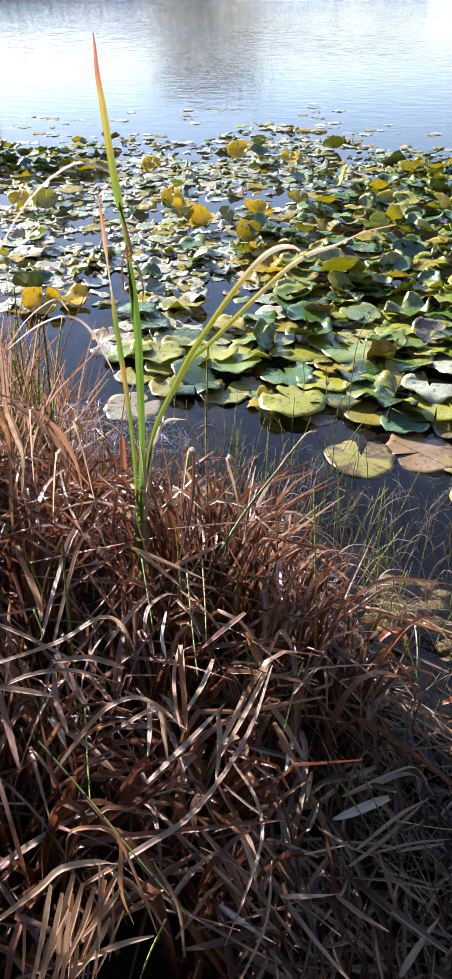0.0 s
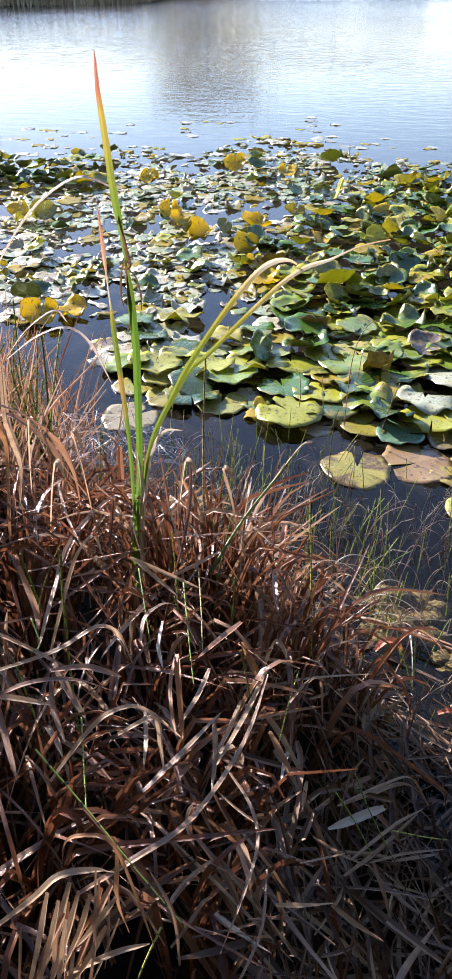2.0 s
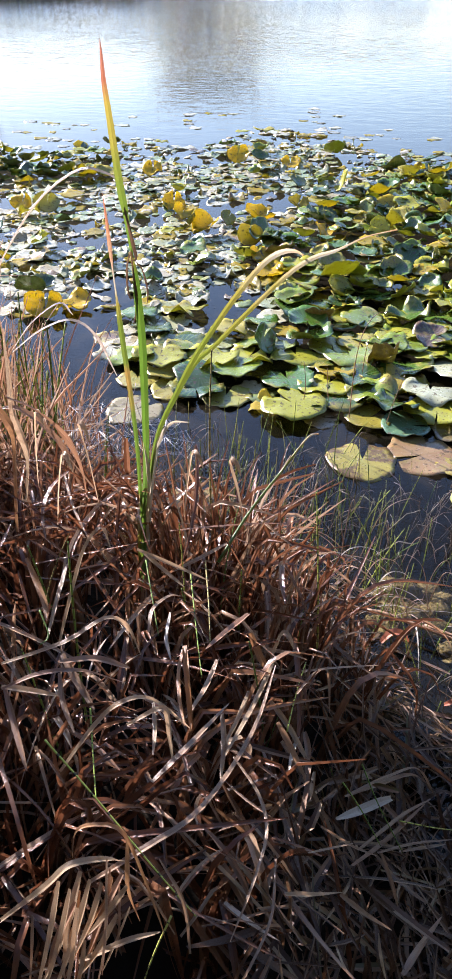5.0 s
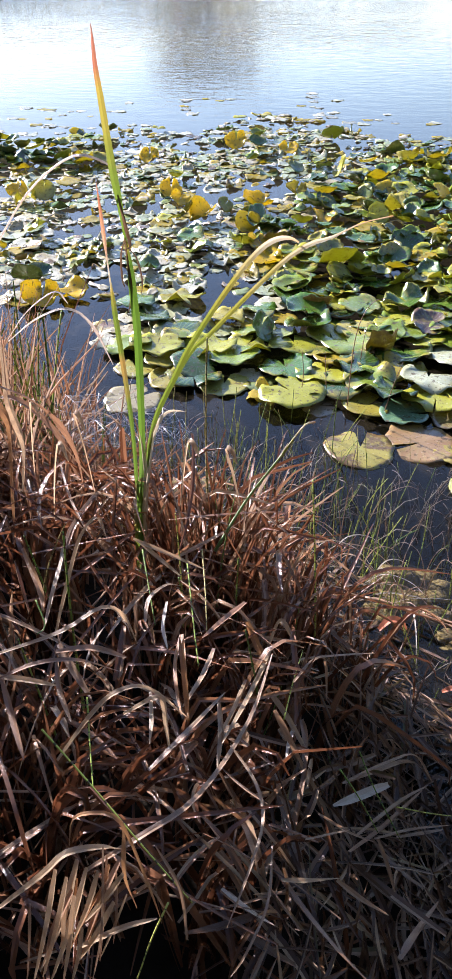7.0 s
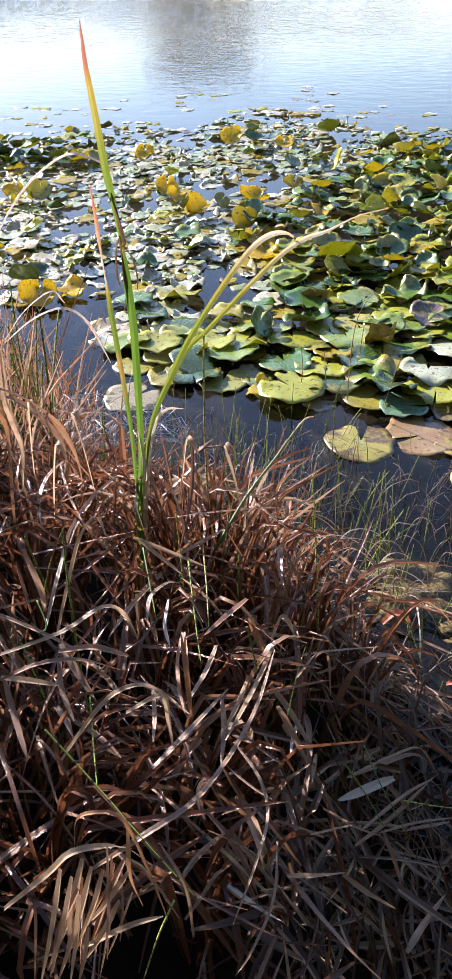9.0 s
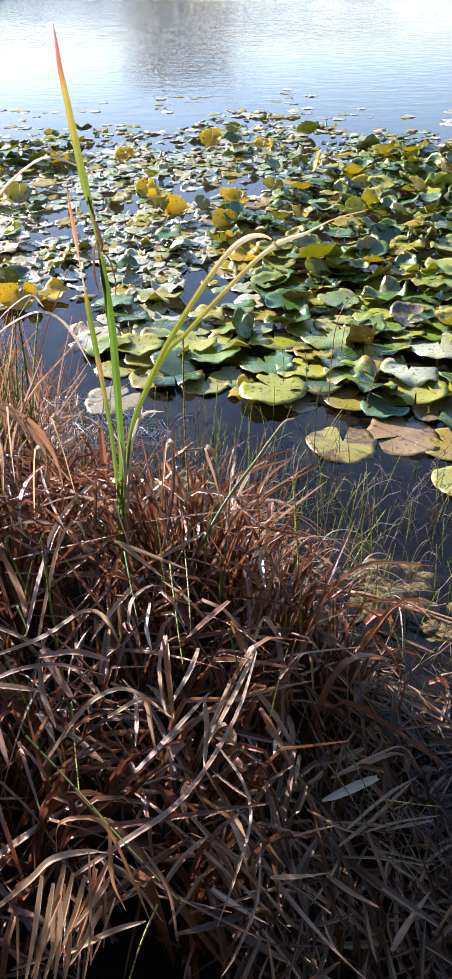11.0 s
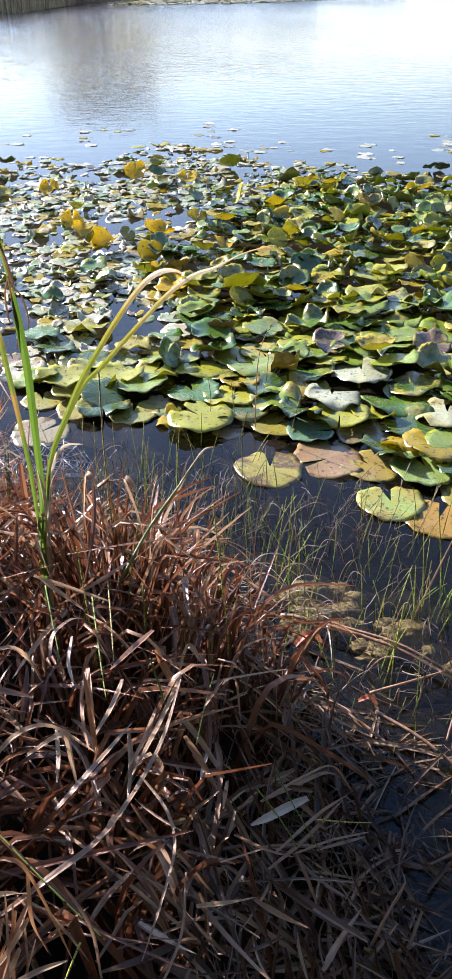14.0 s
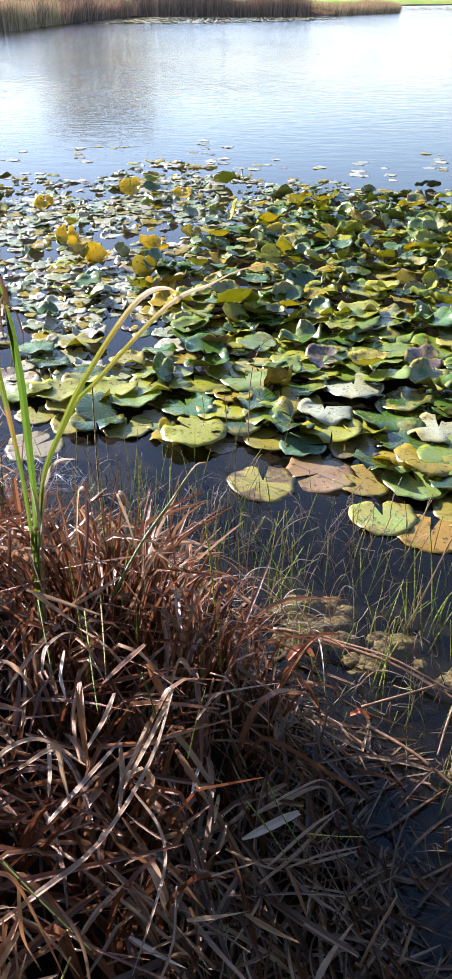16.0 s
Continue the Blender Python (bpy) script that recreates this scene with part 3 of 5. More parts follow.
for i, (x, y, z, d, tilt, td, yaw, cup, fold) in enumerate([(0.16, 5.62, 0.05, 0.27, 16, 40, 30, 0.36, 0.0), (-0.21, 5.35, 0.07, 0.25, 38, 330, 35, 0.05, 0.75), (-0.48, 5.95, 0.07, 0.23, 62, 10, 90, 0.14, 0.0),
                                                            (-1.63, 5.98, 0.06, 0.20, 60, 350, 60, 0.12, 0.1), (-1.00, 3.95, 0.05, 0.24, 42, 15, 90, 0.18, 0.15), (-0.86, 4.05, 0.03, 0.22, 18, 340, 200, 0.10, 0.2),
                                                            (-0.01, 7.5, 0.10, 0.25, 68, 355, 90, 0.10, 0.0), (0.18, 4.75, 0.06, 0.25, 34, 20, 120, 0.12, 0.3), (0.2, 4.55, 0.03, 0.24, 10, 0, 250, 0.06, 0.15),
                                                            (-0.40, 5.78, 0.04, 0.18, 48, 20, 80, 0.12, 0.2), (0.60, 5.35, 0.04, 0.2, 30, 30, 80, 0.1, 0.3), (-0.75, 7.05, 0.05, 0.22, 45, 340, 90, 0.12, 0.2), (0.45, 7.3, 0.05, 0.22, 30, 10, 90, 0.12, 0.2)]):
    put_pad(x, y, d * 0.85, "yellow", yaw, tilt * 0.62, td, cup=cup * 0.8, wave=0.025, z=z * 0.7, tint=(0.78, 0.54, 0.015), age=0.0, seed=60 + i, curl=0.16, fold=fold * 0.8, rag=0.05)
put_pad(0.88, 7.75, 0.19, "cupped", 90, 48, 185, cup=0.08, wave=0.02, z=0.07, tint=(0.22, 0.30, 0.02), age=0.0, seed=70)
put_pad(2.80, 7.45, 0.26, "cupped", 90, 24, 170, cup=-0.06, wave=0.02, z=0.07, tint=(0.04, 0.12, 0.04), age=0.0, seed=71)
put_pad(-1.12, 4.15, 0.17, "cupped", 90, 55, 185, cup=0.08, wave=0.03, z=0.08, tint=(0.07, 0.17, 0.03), age=0.0, seed=72)

PAD_EDGE = [(-4.5, 4.9), (-2.0, 4.3), (-1.25, 3.95), (-0.8, 3.95), (-0.55, 3.5), (-0.4, 3.2), (-0.1, 3.02), (0.35, 2.93), (0.6, 2.9), (0.9, 2.62), (1.2, 2.35), (1.5, 2.2), (2.5, 2.1), (4.5, 2.4)]


def in_bed(x, y):
    """How well inside the lily bed a place is, 0 outside."""
    front = side_of(PAD_EDGE, x, y)
    back = 8.6 + 0.35 * math.sin(x * 1.7 + 1) + 0.3 * math.sin(x * 4.1) - (0.55 * max(0, x - 1.0) if x > 1 else 0.22 * max(0, -x))
    return min(front / 0.12, (back - y) / 0.9)


def crowding(x, y):
    """1 where leaves are pushed up out of the water, 0 where they lie flat."""
    right = smooth(-0.5, 0.9, x - 0.25 * (y - 4.5) * (1 if y > 4.5 else 0) + 0.25 * noise.noise(Vector((x, y, 7))))
    frontrow = 1 - smooth(3.6, 4.4, y + 0.25 * x)
    backleft = smooth(0, 0.6, 1 - abs(y - 7.6) / 1.2) * smooth(-0.9, -1.5, x) if x < -0.9 else 0
    return min(1, max(right * smooth(7.6, 6.3, y + 0.3 * math.sin(x * 2.3)), 0.6 * frontrow * smooth(-0.9, 0.2, x), backleft))


def scatter_pads():
    rng = random.Random(11)
    cells, spots = {}, []
    for x, y, d in PLACED:
        cells.setdefault((int(x // 0.3), int(y // 0.3)), []).append((x, y, d * 0.62))
    for _ in range(110000):
        x, y = rng.uniform(-5.0, 6.4), rng.uniform(2.2, 10.4)
        half = 1.2 + 0.52 * y
        if abs(x - 0.35 - 0.03 * y) > half:
            continue
        b = in_bed(x, y)
        if b <= 0 and not (-2.0 < b and y > 6 and rng.random() < 0.03):
            continue
        if 0 < b < 1 and y > 6 and rng.random() > b:
            continue
        c = crowding(x, y)
        r = (0.128 if y < 4.2 else 0.102) if c > 0.5 else (0.105 if y < 4.2 else 0.088)
        if y > 6.6 and rng.random() < 0.45:
            continue
        if c < 0.5 and noise.noise(Vector((x * 1.6, y * 1.1, 5))) + 0.5 * noise.noise(Vector((x * 4, y * 3, 9))) < rng.uniform(-0.25, 0.38):
            continue
        r *= rng.uniform(0.45, 1.2)
        i, j = int(x // 0.3), int(y // 0.3)
        if any((x - px) ** 2 + (y - py) ** 2 < ((r + pr) * 0.5 if pr < 0.17 else pr * 0.8) ** 2 * 1.0 + 0.002 for a in (-1, 0, 1) for e in (-1, 0, 1) for px, py, pr in cells.get((i + a, j + e), ())):
            continue
        cells.setdefault((i, j), []).append((x, y, r))
        spots.append((x, y, c, rng.random()))
    return spots


def build_pads():
    spots = sorted(scatter_pads(), key=lambda s: s[1] + 4.0 * max(0.0, abs(s[0] - 0.35) - 0.45 * s[1]))
    far = PadBatch()
    for n, (x, y, c, k) in enumerate(spots):
        rng = random.Random(1000 + n)
        up = rng.random() < max(c, 0.08)
        dia = (rng.uniform(0.19, 0.29) if y < 4.2 else rng.uniform(0.13, 0.24)) if up else (rng.uniform(0.11, 0.24) if y < 4.2 else rng.uniform(0.08, 0.20))
        turn = rng.uniform(0, 360)
        front = y < 4.0
        if up:
            cup, wave, curl, fold, rag = rng.uniform(-0.03, 0.04) if front else rng.uniform(-0.01, 0.14), rng.uniform(0.004, 0.02), rng.uniform(0.03, 0.15), rng.gauss(0, 0.05), rng.uniform(0.02, 0.08)
            tilt, td, z = abs(rng.gauss(7, 4 if front else 6)), rng.gauss(180, 55), rng.uniform(0.015, 0.05 if front else 0.07)
            kick = rng.random()
            if kick < (0.0 if front else 0.04 if y > 7 else 0.14):
                tilt, td, cup = rng.uniform(20, 62 if y < 6.5 else 34), rng.choice((rng.gauss(0, 55), rng.gauss(180, 55))), rng.uniform(0.02, 0.14)
                dia *= 0.8
                z = dia * 0.4 * math.sin(radians(tilt)) + 0.02
            elif not front and kick < 0.34:
                tilt, td, cup, curl, z = rng.uniform(6, 30), rng.uniform(0, 360), rng.uniform(0.14, 0.30), rng.uniform(0.02, 0.12), rng.uniform(0.02, 0.06)
                dia *= 0.9
            elif kick < (0.10 if front else 0.48):
                tilt, cup, z, curl = rng.uniform(8, 26), rng.uniform(0.04, 0.16), rng.uniform(0.03, 0.08), rng.uniform(0.1, 0.3)
            tint, age, kind_of = PAD_GREEN[rng.choice((0, 0, 1, 1, 2, 3))], rng.choice((0.0, 0.0, 0.02, 0.05, 0.1, 0.25, 0.4)), "cupped"
            if rng.random() < 0.25:
                tint, kind_of = rng.choice(PAD_GREEN[2:]), "green"
        else:
            cup, wave, fold, rag = rng.uniform(-0.015, 0.02), rng.uniform(0.004, 0.028), rng.gauss(0, 0.07), rng.uniform(0.05, 0.25)
            curl = rng.uniform(0.0, 0.08) if rng.random() < 0.7 else rng.uniform(0.12, 0.3)
            tilt, td, z = abs(rng.gauss(0.8, 1.2)), rng.gauss(180, 70), 0.003 + 0.005 * rng.random()
            tint, age, kind_of = rng.choice(PAD_FLAT), rng.choice((0.0, 0.0, 0.0, 0.03, 0.08, 0.3)), "pale"
        if in_bed(x, y) <= 0:
            cup, wave, tilt, z, dia, tint, age, up, curl, fold, rag = 0.0, 0.004, 0.5, 0.002, rng.uniform(0.07, 0.17), rng.choice(((0.16, 0.14, 0.09), (0.30, 0.30, 0.19), (0.40, 0.38, 0.27))), 0.1, False, 0.04, 0.0, 0.2
        q = rng.random()
        if q < 0.13:
            tint, age, kind_of = YT, rng.uniform(0.0, 0.4), "yellow"
        elif q < 0.16:
            tint, age, kind_of = BT, rng.uniform(0.4, 0.9), "brown"
        if n < 255:
            lily_pad(x, y, z, dia, kind_of, turn, tilt, td, cup, wave, tint, age, 2000 + n, 0.015 if up else 0.02, notch=rng.choice((2, 3, 4, 6, 9)), segs=30, rings=5, fold=fold, curl=curl, rag=rag)
        else:
            axis = Vector((math.cos(radians(td)), math.sin(radians(td)), 0))
            m = Matrix.Translation((x, y, z)) @ Matrix.Rotation(radians(tilt), 4, axis) @ Matrix.Rotation(radians(turn), 4, 'Z')
            far.add(pad_geometry(rng, dia, 24, 4, cup, wave, rng.choice((2, 3, 4, 6, 9)), 0.015 if up else 0.02, 0, fold, curl, rag), m, tint, age)
    # torn scraps of old leaves that drift between the flat pads
    rng = random.Random(12)
    for _ in range(1900):
        x, y = rng.uniform(-4.0, 4.5), rng.uniform(3.9, 9.2)
        if in_bed(x, y) < 0.15 or crowding(x, y) > 0.45 or abs(x - 0.35 - 0.03 * y) > 0.7 + 0.45 * y:
            continue
        m = Matrix.Translation((x, y, 0.003 + 0.02 * rng.random() ** 3)) @ Euler((rng.gauss(0, 0.1), rng.gauss(0, 0.1), rng.uniform(0, 6.3))).to_matrix().to_4x4() @ Matrix.Diagonal((1, rng.uniform(0.4, 0.9), 1, 1))
        tint = rng.choice(PAD_FLAT + [(0.50, 0.46, 0.36), (0.10, 0.06, 0.035), (0.55, 0.42, 0.05), (0.05, 0.10, 0.01)])
        far.add(pad_geometry(rng, rng.uniform(0.05, 0.13), 11, 2, rng.uniform(-0.02, 0.05), 0.02, 4, 0.03, 0, rng.gauss(0, 0.08), rng.uniform(0, 0.12), 0.16), m, tint, 0.0)
    thing("lily_pads", far.mesh("lily_pads"), "dense bed of green and yellowing lily pads on the pond", "lily pads", kind="stuff")


build_pads()

# ---- heap of dead sedge ----
def blade_shape(u):
    return min(1.0, 0.6 + 1.6 * u) * (1 - u ** 5 * 0.8)


BUNCH = Vector((-0.12, 0.62, 0.64))


def in_sunny_gap(line, wide):
    """Whether a leaf stands in the gap kept clear to let sun onto the straw bunch."""
    for q in line:
        s = (q - BUNCH).dot(to_sun)
        if s > 0.07 and (q - BUNCH - to_sun * s).length < wide:
            return True
    return False


def clear_of_eye(line):
    return all((q - Vector((0.08, 0.24, 1.56))).length > 0.75 for q in line)


def slope_at(x, y, e=0.04):
    return (pile(x + e, y) - pile(x - e, y)) / (2 * e), (pile(x, y + e) - pile(x, y - e)) / (2 * e)


TUFT_LABEL = ("rust-brown dead sedge tuft arching on top of the heap", "brown dead sedge tuft drooping in the shaded heap")


def tuft_blades(V, F, U, rng, count):
    """Long leaves that rise from tufts, arch over and hang."""
    tufts = [(-0.08, 1.52), (0.0, 1.48), (0.05, 1.42), (-0.03, 1.41), (-0.10, 1.45)]    # the upright crown of the heap
    lie = [(-0.6 + 0.9 * i, 0.8, 0.9 + 0.2 * (i % 3), 0.05 if i != 2 else 0.01, 1.0) for i in range(len(tufts))]
    while len(tufts) < 114:
        x, y = rng.uniform(-1.5, 0.6), rng.uniform(0.3, 3.0)
        if inland(x, y) > (0.1 if x < 0 else 0.24) and not (x > 0.10 and y < 1.0) and all(math.hypot(x - a, y - b) > 0.09 for a, b in tufts):
            gx, gy = slope_at(x, y)
            tufts.append((x, y))
            lie.append((math.atan2(-gy, -gx) + rng.gauss(0, 0.8), rng.uniform(0.3, 0.8), rng.uniform(1.2, 3.0), rng.gauss(0.0, 0.045), rng.choice((0.8, 1.0, 1.25))))
    roots = {}
    while count:
        k = rng.randrange(len(tufts))
        (tx, ty), (way, crook, droop, rise, broad) = tufts[k], lie[k]
        x, y = tx + rng.gauss(0, 0.035), ty + rng.gauss(0, 0.035)
        top = pile(x, y) + rise + rng.gauss(0.0, 0.03)
        z = soil(x, y)
        if top - z < 0.06:
            continue
        a = way + rng.gauss(0, 0.4) if rng.random() < 0.72 else rng.uniform(0, 6.283)
        ang, arch, sway, n = rng.uniform(1.15, 1.6), max(0.4, droop + rng.gauss(0, 0.35)), rng.gauss(0, 0.3), 14
        bend, tight = min(0.88, max(0.25, crook + rng.gauss(0, 0.08))), rng.uniform(0.03, 0.13)
        if rng.random() < 0.3:
            arch = rng.uniform(0.0, 0.5)
        weights = [math.exp(-((i / n - bend) / tight) ** 2) + 0.03 for i in range(n)]
        total = sum(weights)
        kink_at, kink = (rng.randint(5, 12), rng.uniform(-1.6, -0.5)) if rng.random() < 0.35 else (99, 0)
        p, line, yaw = Vector((0, 0, 0)), [Vector((0, 0, 0))], a
        for i in range(n):
            ang = max(-1.5, ang - arch * weights[i] / total)
            yaw += sway / n
            if i == kink_at:
                ang = max(-1.5, ang + kink)
                yaw += rng.gauss(0, 0.5)
            p = p + Vector((math.cos(yaw) * math.cos(ang), math.sin(yaw) * math.cos(ang), math.sin(ang))) / n
            line.append(p.copy())
        size = (top - z) / max(0.3, max(q.z for q in line))
        size = min(0.62, max(0.12, size))
        cut = rng.choice((n + 1, n, n - 1, n - 3, n - 4, n - 5))
        line = [Vector((x, y, z)) + q * size for q in line[:cut]]
        if min(q.z for q in line) < -0.03 or not clear_of_eye(line) or inland(line[-1].x, line[-1].y) < -0.03:
            continue
        if any(q.x > 0.14 + 0.5 * max(0.0, q.y - 0.95) and q.y < 1.25 for q in line) and rng.random() < 0.9:
            continue
        if in_sunny_gap(line, 0.07) and rng.random() < 0.85:
            continue
        blade = (broad * rng.choice((0.006, 0.008, 0.010, 0.011, 0.013)), blade_shape, (rng.gauss(-0.3, 0.5), rng.gauss(0, 0.5), 1), rng.uniform(0.2, 0.7), rng.gauss(0, 0.8))
        if -0.5 < tx < 0.32 and 0.5 < ty < 1.75:
            if k not in roots:
                roots[k] = base_of("sedge_tuft", (tx, ty, soil(tx, ty)), TUFT_LABEL[0 if ty > 1.2 else 1], "sedge tuft", "tufts of dead sedge")
            lv, lf, lu = [], [], []
            ribbon(lv, lf, lu, [q - roots[k].matrix_world.translation for q in line], *blade)
            child("leaf", mesh_from("leaf", lv, lf, lu, [M_sedge_leaf], midrib=True), roots[k])
        else:
            ribbon(V, F, U, line, *blade)
        count -= 1


def litter_blades(V, F, U, rng, count, wanted, deep, reach=0.05):
    """Broken leaves that lie crossed on the slope."""
    while count:
        x, y = rng.uniform(-1.4, 0.98), rng.uniform(0.25, 3.2)
        d, h = inland(x, y), pile(x, y)
        if d < -reach or not wanted(x, y, h):
            continue
        gx, gy = slope_at(x, y)
        z = max(0.0, h) - abs(rng.gauss(0, deep)) * (0.3 + 1.6 * h)
        length, a = rng.uniform(0.08, 0.30), rng.uniform(0, 6.283)
        dx, dy = math.cos(a), math.sin(a)
        pitch = math.atan(gx * dx + gy * dy) + rng.gauss(0.1, 0.5)
        arch = rng.uniform(-0.2, 0.6)
        kink_at, kink, n, sway = (rng.randint(2, 4) if rng.random() < 0.2 else 99), rng.uniform(-1.5, -0.5), 6, rng.gauss(0, 0.4)
        p = Vector((x, y, z)) - Vector((dx * math.cos(pitch), dy * math.cos(pitch), math.sin(pitch))) * length * 0.5
        line, ang, yaw = [p.copy()], pitch + arch * 0.5, a
        for i in range(n):
            ang -= arch / n
            yaw += sway / n
            if i == kink_at:
                ang += kink
            p = p + Vector((math.cos(yaw) * math.cos(ang), math.sin(yaw) * math.cos(ang), math.sin(ang))) * (length / n)
            line.append(p.copy())
        if min(q.z for q in line) < -0.05 or not clear_of_eye(line):
            continue
        ribbon(V, F, U, line, rng.choice((0.004, 0.006, 0.008, 0.010, 0.013)), blade_shape, (rng.gauss(0, 0.5), rng.gauss(0, 0.5), 1), rng.uniform(0.1, 0.35), rng.gauss(0, 0.9))
        count -= 1


def upright_stems(V, F, U, rng, count):
    """Dead stems and leaves that still stand at the water's edge."""
    while count:
        x, y = rng.uniform(-1.4, -0.25), rng.uniform(1.6, 3.2)
        d = inland(x, y)
        if d < -0.05 or d > 0.7:
            continue
        z, h = soil(x, y), rng.uniform(0.2, 0.5) * (0.7 + 0.7 * smooth(-0.3, -0.6, x))
        lean = Vector((rng.gauss(0, 0.12), rng.gauss(0, 0.12), 0))
        b = Vector((x, y, z))
        ribbon(V, F, U, spline([b, b + lean * 0.3 + Vector((0, 0, h * 0.6)), b + lean + Vector((0, 0, h))], 7), rng.choice((0.004, 0.005, 0.007, 0.011)), lambda u: 1 - 0.8 * u ** 3, (rng.gauss(-0.5, 0.5), -1, 0.2), 0.3, rng.gauss(0, 0.6))
        count -= 1


def build_sedge():
    rng = random.Random(5)
    V, F, U = [], [], []
    tuft_blades(V, F, U, rng, 4000)
    litter_blades(V, F, U, rng, 800, lambda x, y, h: h > 0.2 and not (x > 0.05 and y < 1.0), 0.13)
    litter_blades(V, F, U, rng, 700, lambda x, y, h: h > 0.12 and y < 1.3, 0.35)
    litter_blades(V, F, U, rng, 700, lambda x, y, h: h > 0.25 and y > 1.25 and x < 0.15, 0.08)
    thing("dead_sedge", mesh_from("dead_sedge", V, F, U, [M_sedge], midrib=True), "heap of reddish-brown dead sedge leaves arching on the bank", "dead sedge", kind="stuff")
    V, F, U = [], [], []
    upright_stems(V, F, U, rng, 1050)
    thing("standing_sedge", mesh_from("standing_sedge", V, F, U, [M_standing], midrib=True), "stand of upright tan dead sedge stems at the water's edge", "dead sedge", kind="stuff")
    V, F, U = [], [], []
    litter_blades(V, F, U, rng, 2500, lambda x, y, h: h < 0.32 or (x > 0.05 and y < 1.0), 0.09)
    litter_blades(V, F, U, rng, 500, lambda x, y, h: h < 0.15 and y < 1.35, 0.03, 0.10)
    thing("leaf_litter", mesh_from("leaf_litter", V, F, U, [M_litter], midrib=True), "mat of grey-brown broken sedge leaves at the water's edge", "leaf litter", kind="stuff")


build_sedge()


def build_shade_stand():
    """Tall dead cattail leaves added unseen beside the heap, throwing it into dappled shade."""
    rng = random.Random(15)
    V, F, U = [], [], []
    n = 0
    while n < 275:
        x, y = rng.uniform(-1.7, -0.55), rng.uniform(0.55, 1.75)
        lean = Vector((rng.gauss(-0.08, 0.12), rng.gauss(0, 0.12), 0))
        h = rng.uniform(1.0, 1.9)
        b = Vector((x, y, soil(x, y)))
        line = spline([b, b + lean * 0.35 + Vector((0, 0, h * 0.55)), b + lean + Vector((0, 0, h * 0.9)), b + lean * 1.8 + Vector((0, 0, h * rng.uniform(0.75, 1.0)))], 10)
        # keep the added leaves out of the camera's view
        if any((q.x - 0.06) / max(0.1, q.y - 0.23) > -0.44 for q in line):
            n += 0.02
            continue
        if in_sunny_gap(line, 0.10) and rng.random() < 0.72:
            continue
        ribbon(V, F, U, line, rng.uniform(0.010, 0.020), lambda u: 1 - 0.85 * u ** 4, (rng.gauss(0, 1), rng.gauss(0, 1), 0.1), 0.2, rng.gauss(0, 0.8))
        n += 1
    thing("dead_cattails", mesh_from("dead_cattails", V, F, U, [M_sedge], midrib=True), "tall unseen stand of dead brown cattail leaves added to shade the heap", "cattails", kind="stuff")


def build_bank_grass():
    rng = random.Random(16)
    V, F, U = [], [], []
    n = 0
    while n < 7000:
        x, y = rng.uniform(-6.0, 0.75), rng.uniform(-2.6, 5.0)
        if inland(x, y) < 0.02 or (-1.35 < x and 0.3 < y < 3.0) or (abs(x - 0.08) < 0.5 and abs(y - 0.2) < 0.45):
            continue
        b = Vector((x, y, soil(x, y)))
        lean = Vector((rng.gauss(0, 0.16), rng.gauss(0, 0.16), 0))
        h = rng.uniform(0.15, 0.45)
        ribbon(V, F, U, [b, b + lean * 0.3 + Vector((0, 0, h * 0.6)), b + lean + Vector((0, 0, h * 0.85)), b + lean * 1.7 + Vector((0, 0, h * 0.6))], rng.uniform(0.006, 0.014), lambda u: 1 - 0.8 * u ** 3, (rng.gauss(0, 1), rng.gauss(0, 1), 0.3), 0.25)
        n += 1
    thing("bank_grass", mesh_from("bank_grass", V, F, U, [M_sedge], midrib=True), "brown dead grass covering the muddy bank", "dead grass", kind="stuff")


build_shade_stand()
build_bank_grass()
DRY_LABEL = {"straw": "straw-coloured dry sedge leaf lying on the heap", "brown": "curved brown dry sedge leaf on the heap", "orange": "sunlit orange-brown dry leaf standing in the heap",
             "rust": "small rust-red dead leaf lying in shallow water",
             "grey": "greyish dry sedge leaf across the heap", "pale": "bleached pale leaf arching over the water"}


def dry_leaf(pts, width, tone):
    line = spline(pts, 16)
    o = line[0].copy()
    V, F, U = [], [], []
    ribbon(V, F, U, [p - o for p in line], width, blade_shape, (-0.4, -0.12, 1), 0.25)
    return thing("sedge_leaf", mesh_from("sedge_leaf", V, F, U, [M_dry[tone]], midrib=True), DRY_LABEL[tone], "dry leaf", "loose dry leaves", at=Matrix.Translation(o))


def broad_leaf(pts, width):
    line = spline(pts, 14)
    o = line[0].copy()
    V, F, U = [], [], []
    ribbon(V, F, U, [p - o for p in line], width, lambda u: 0.3 + 0.9 * math.sin(min(1, u * 1.05) * 2.6), (0, -0.4, 1), 0.15)
    return thing("broad_leaf", mesh_from("broad_leaf", V, F, U, [M_dry["pale"]], midrib=True), "bleached broad dead leaf lying on the shaded bank", "dead leaf", at=Matrix.Translation(o))


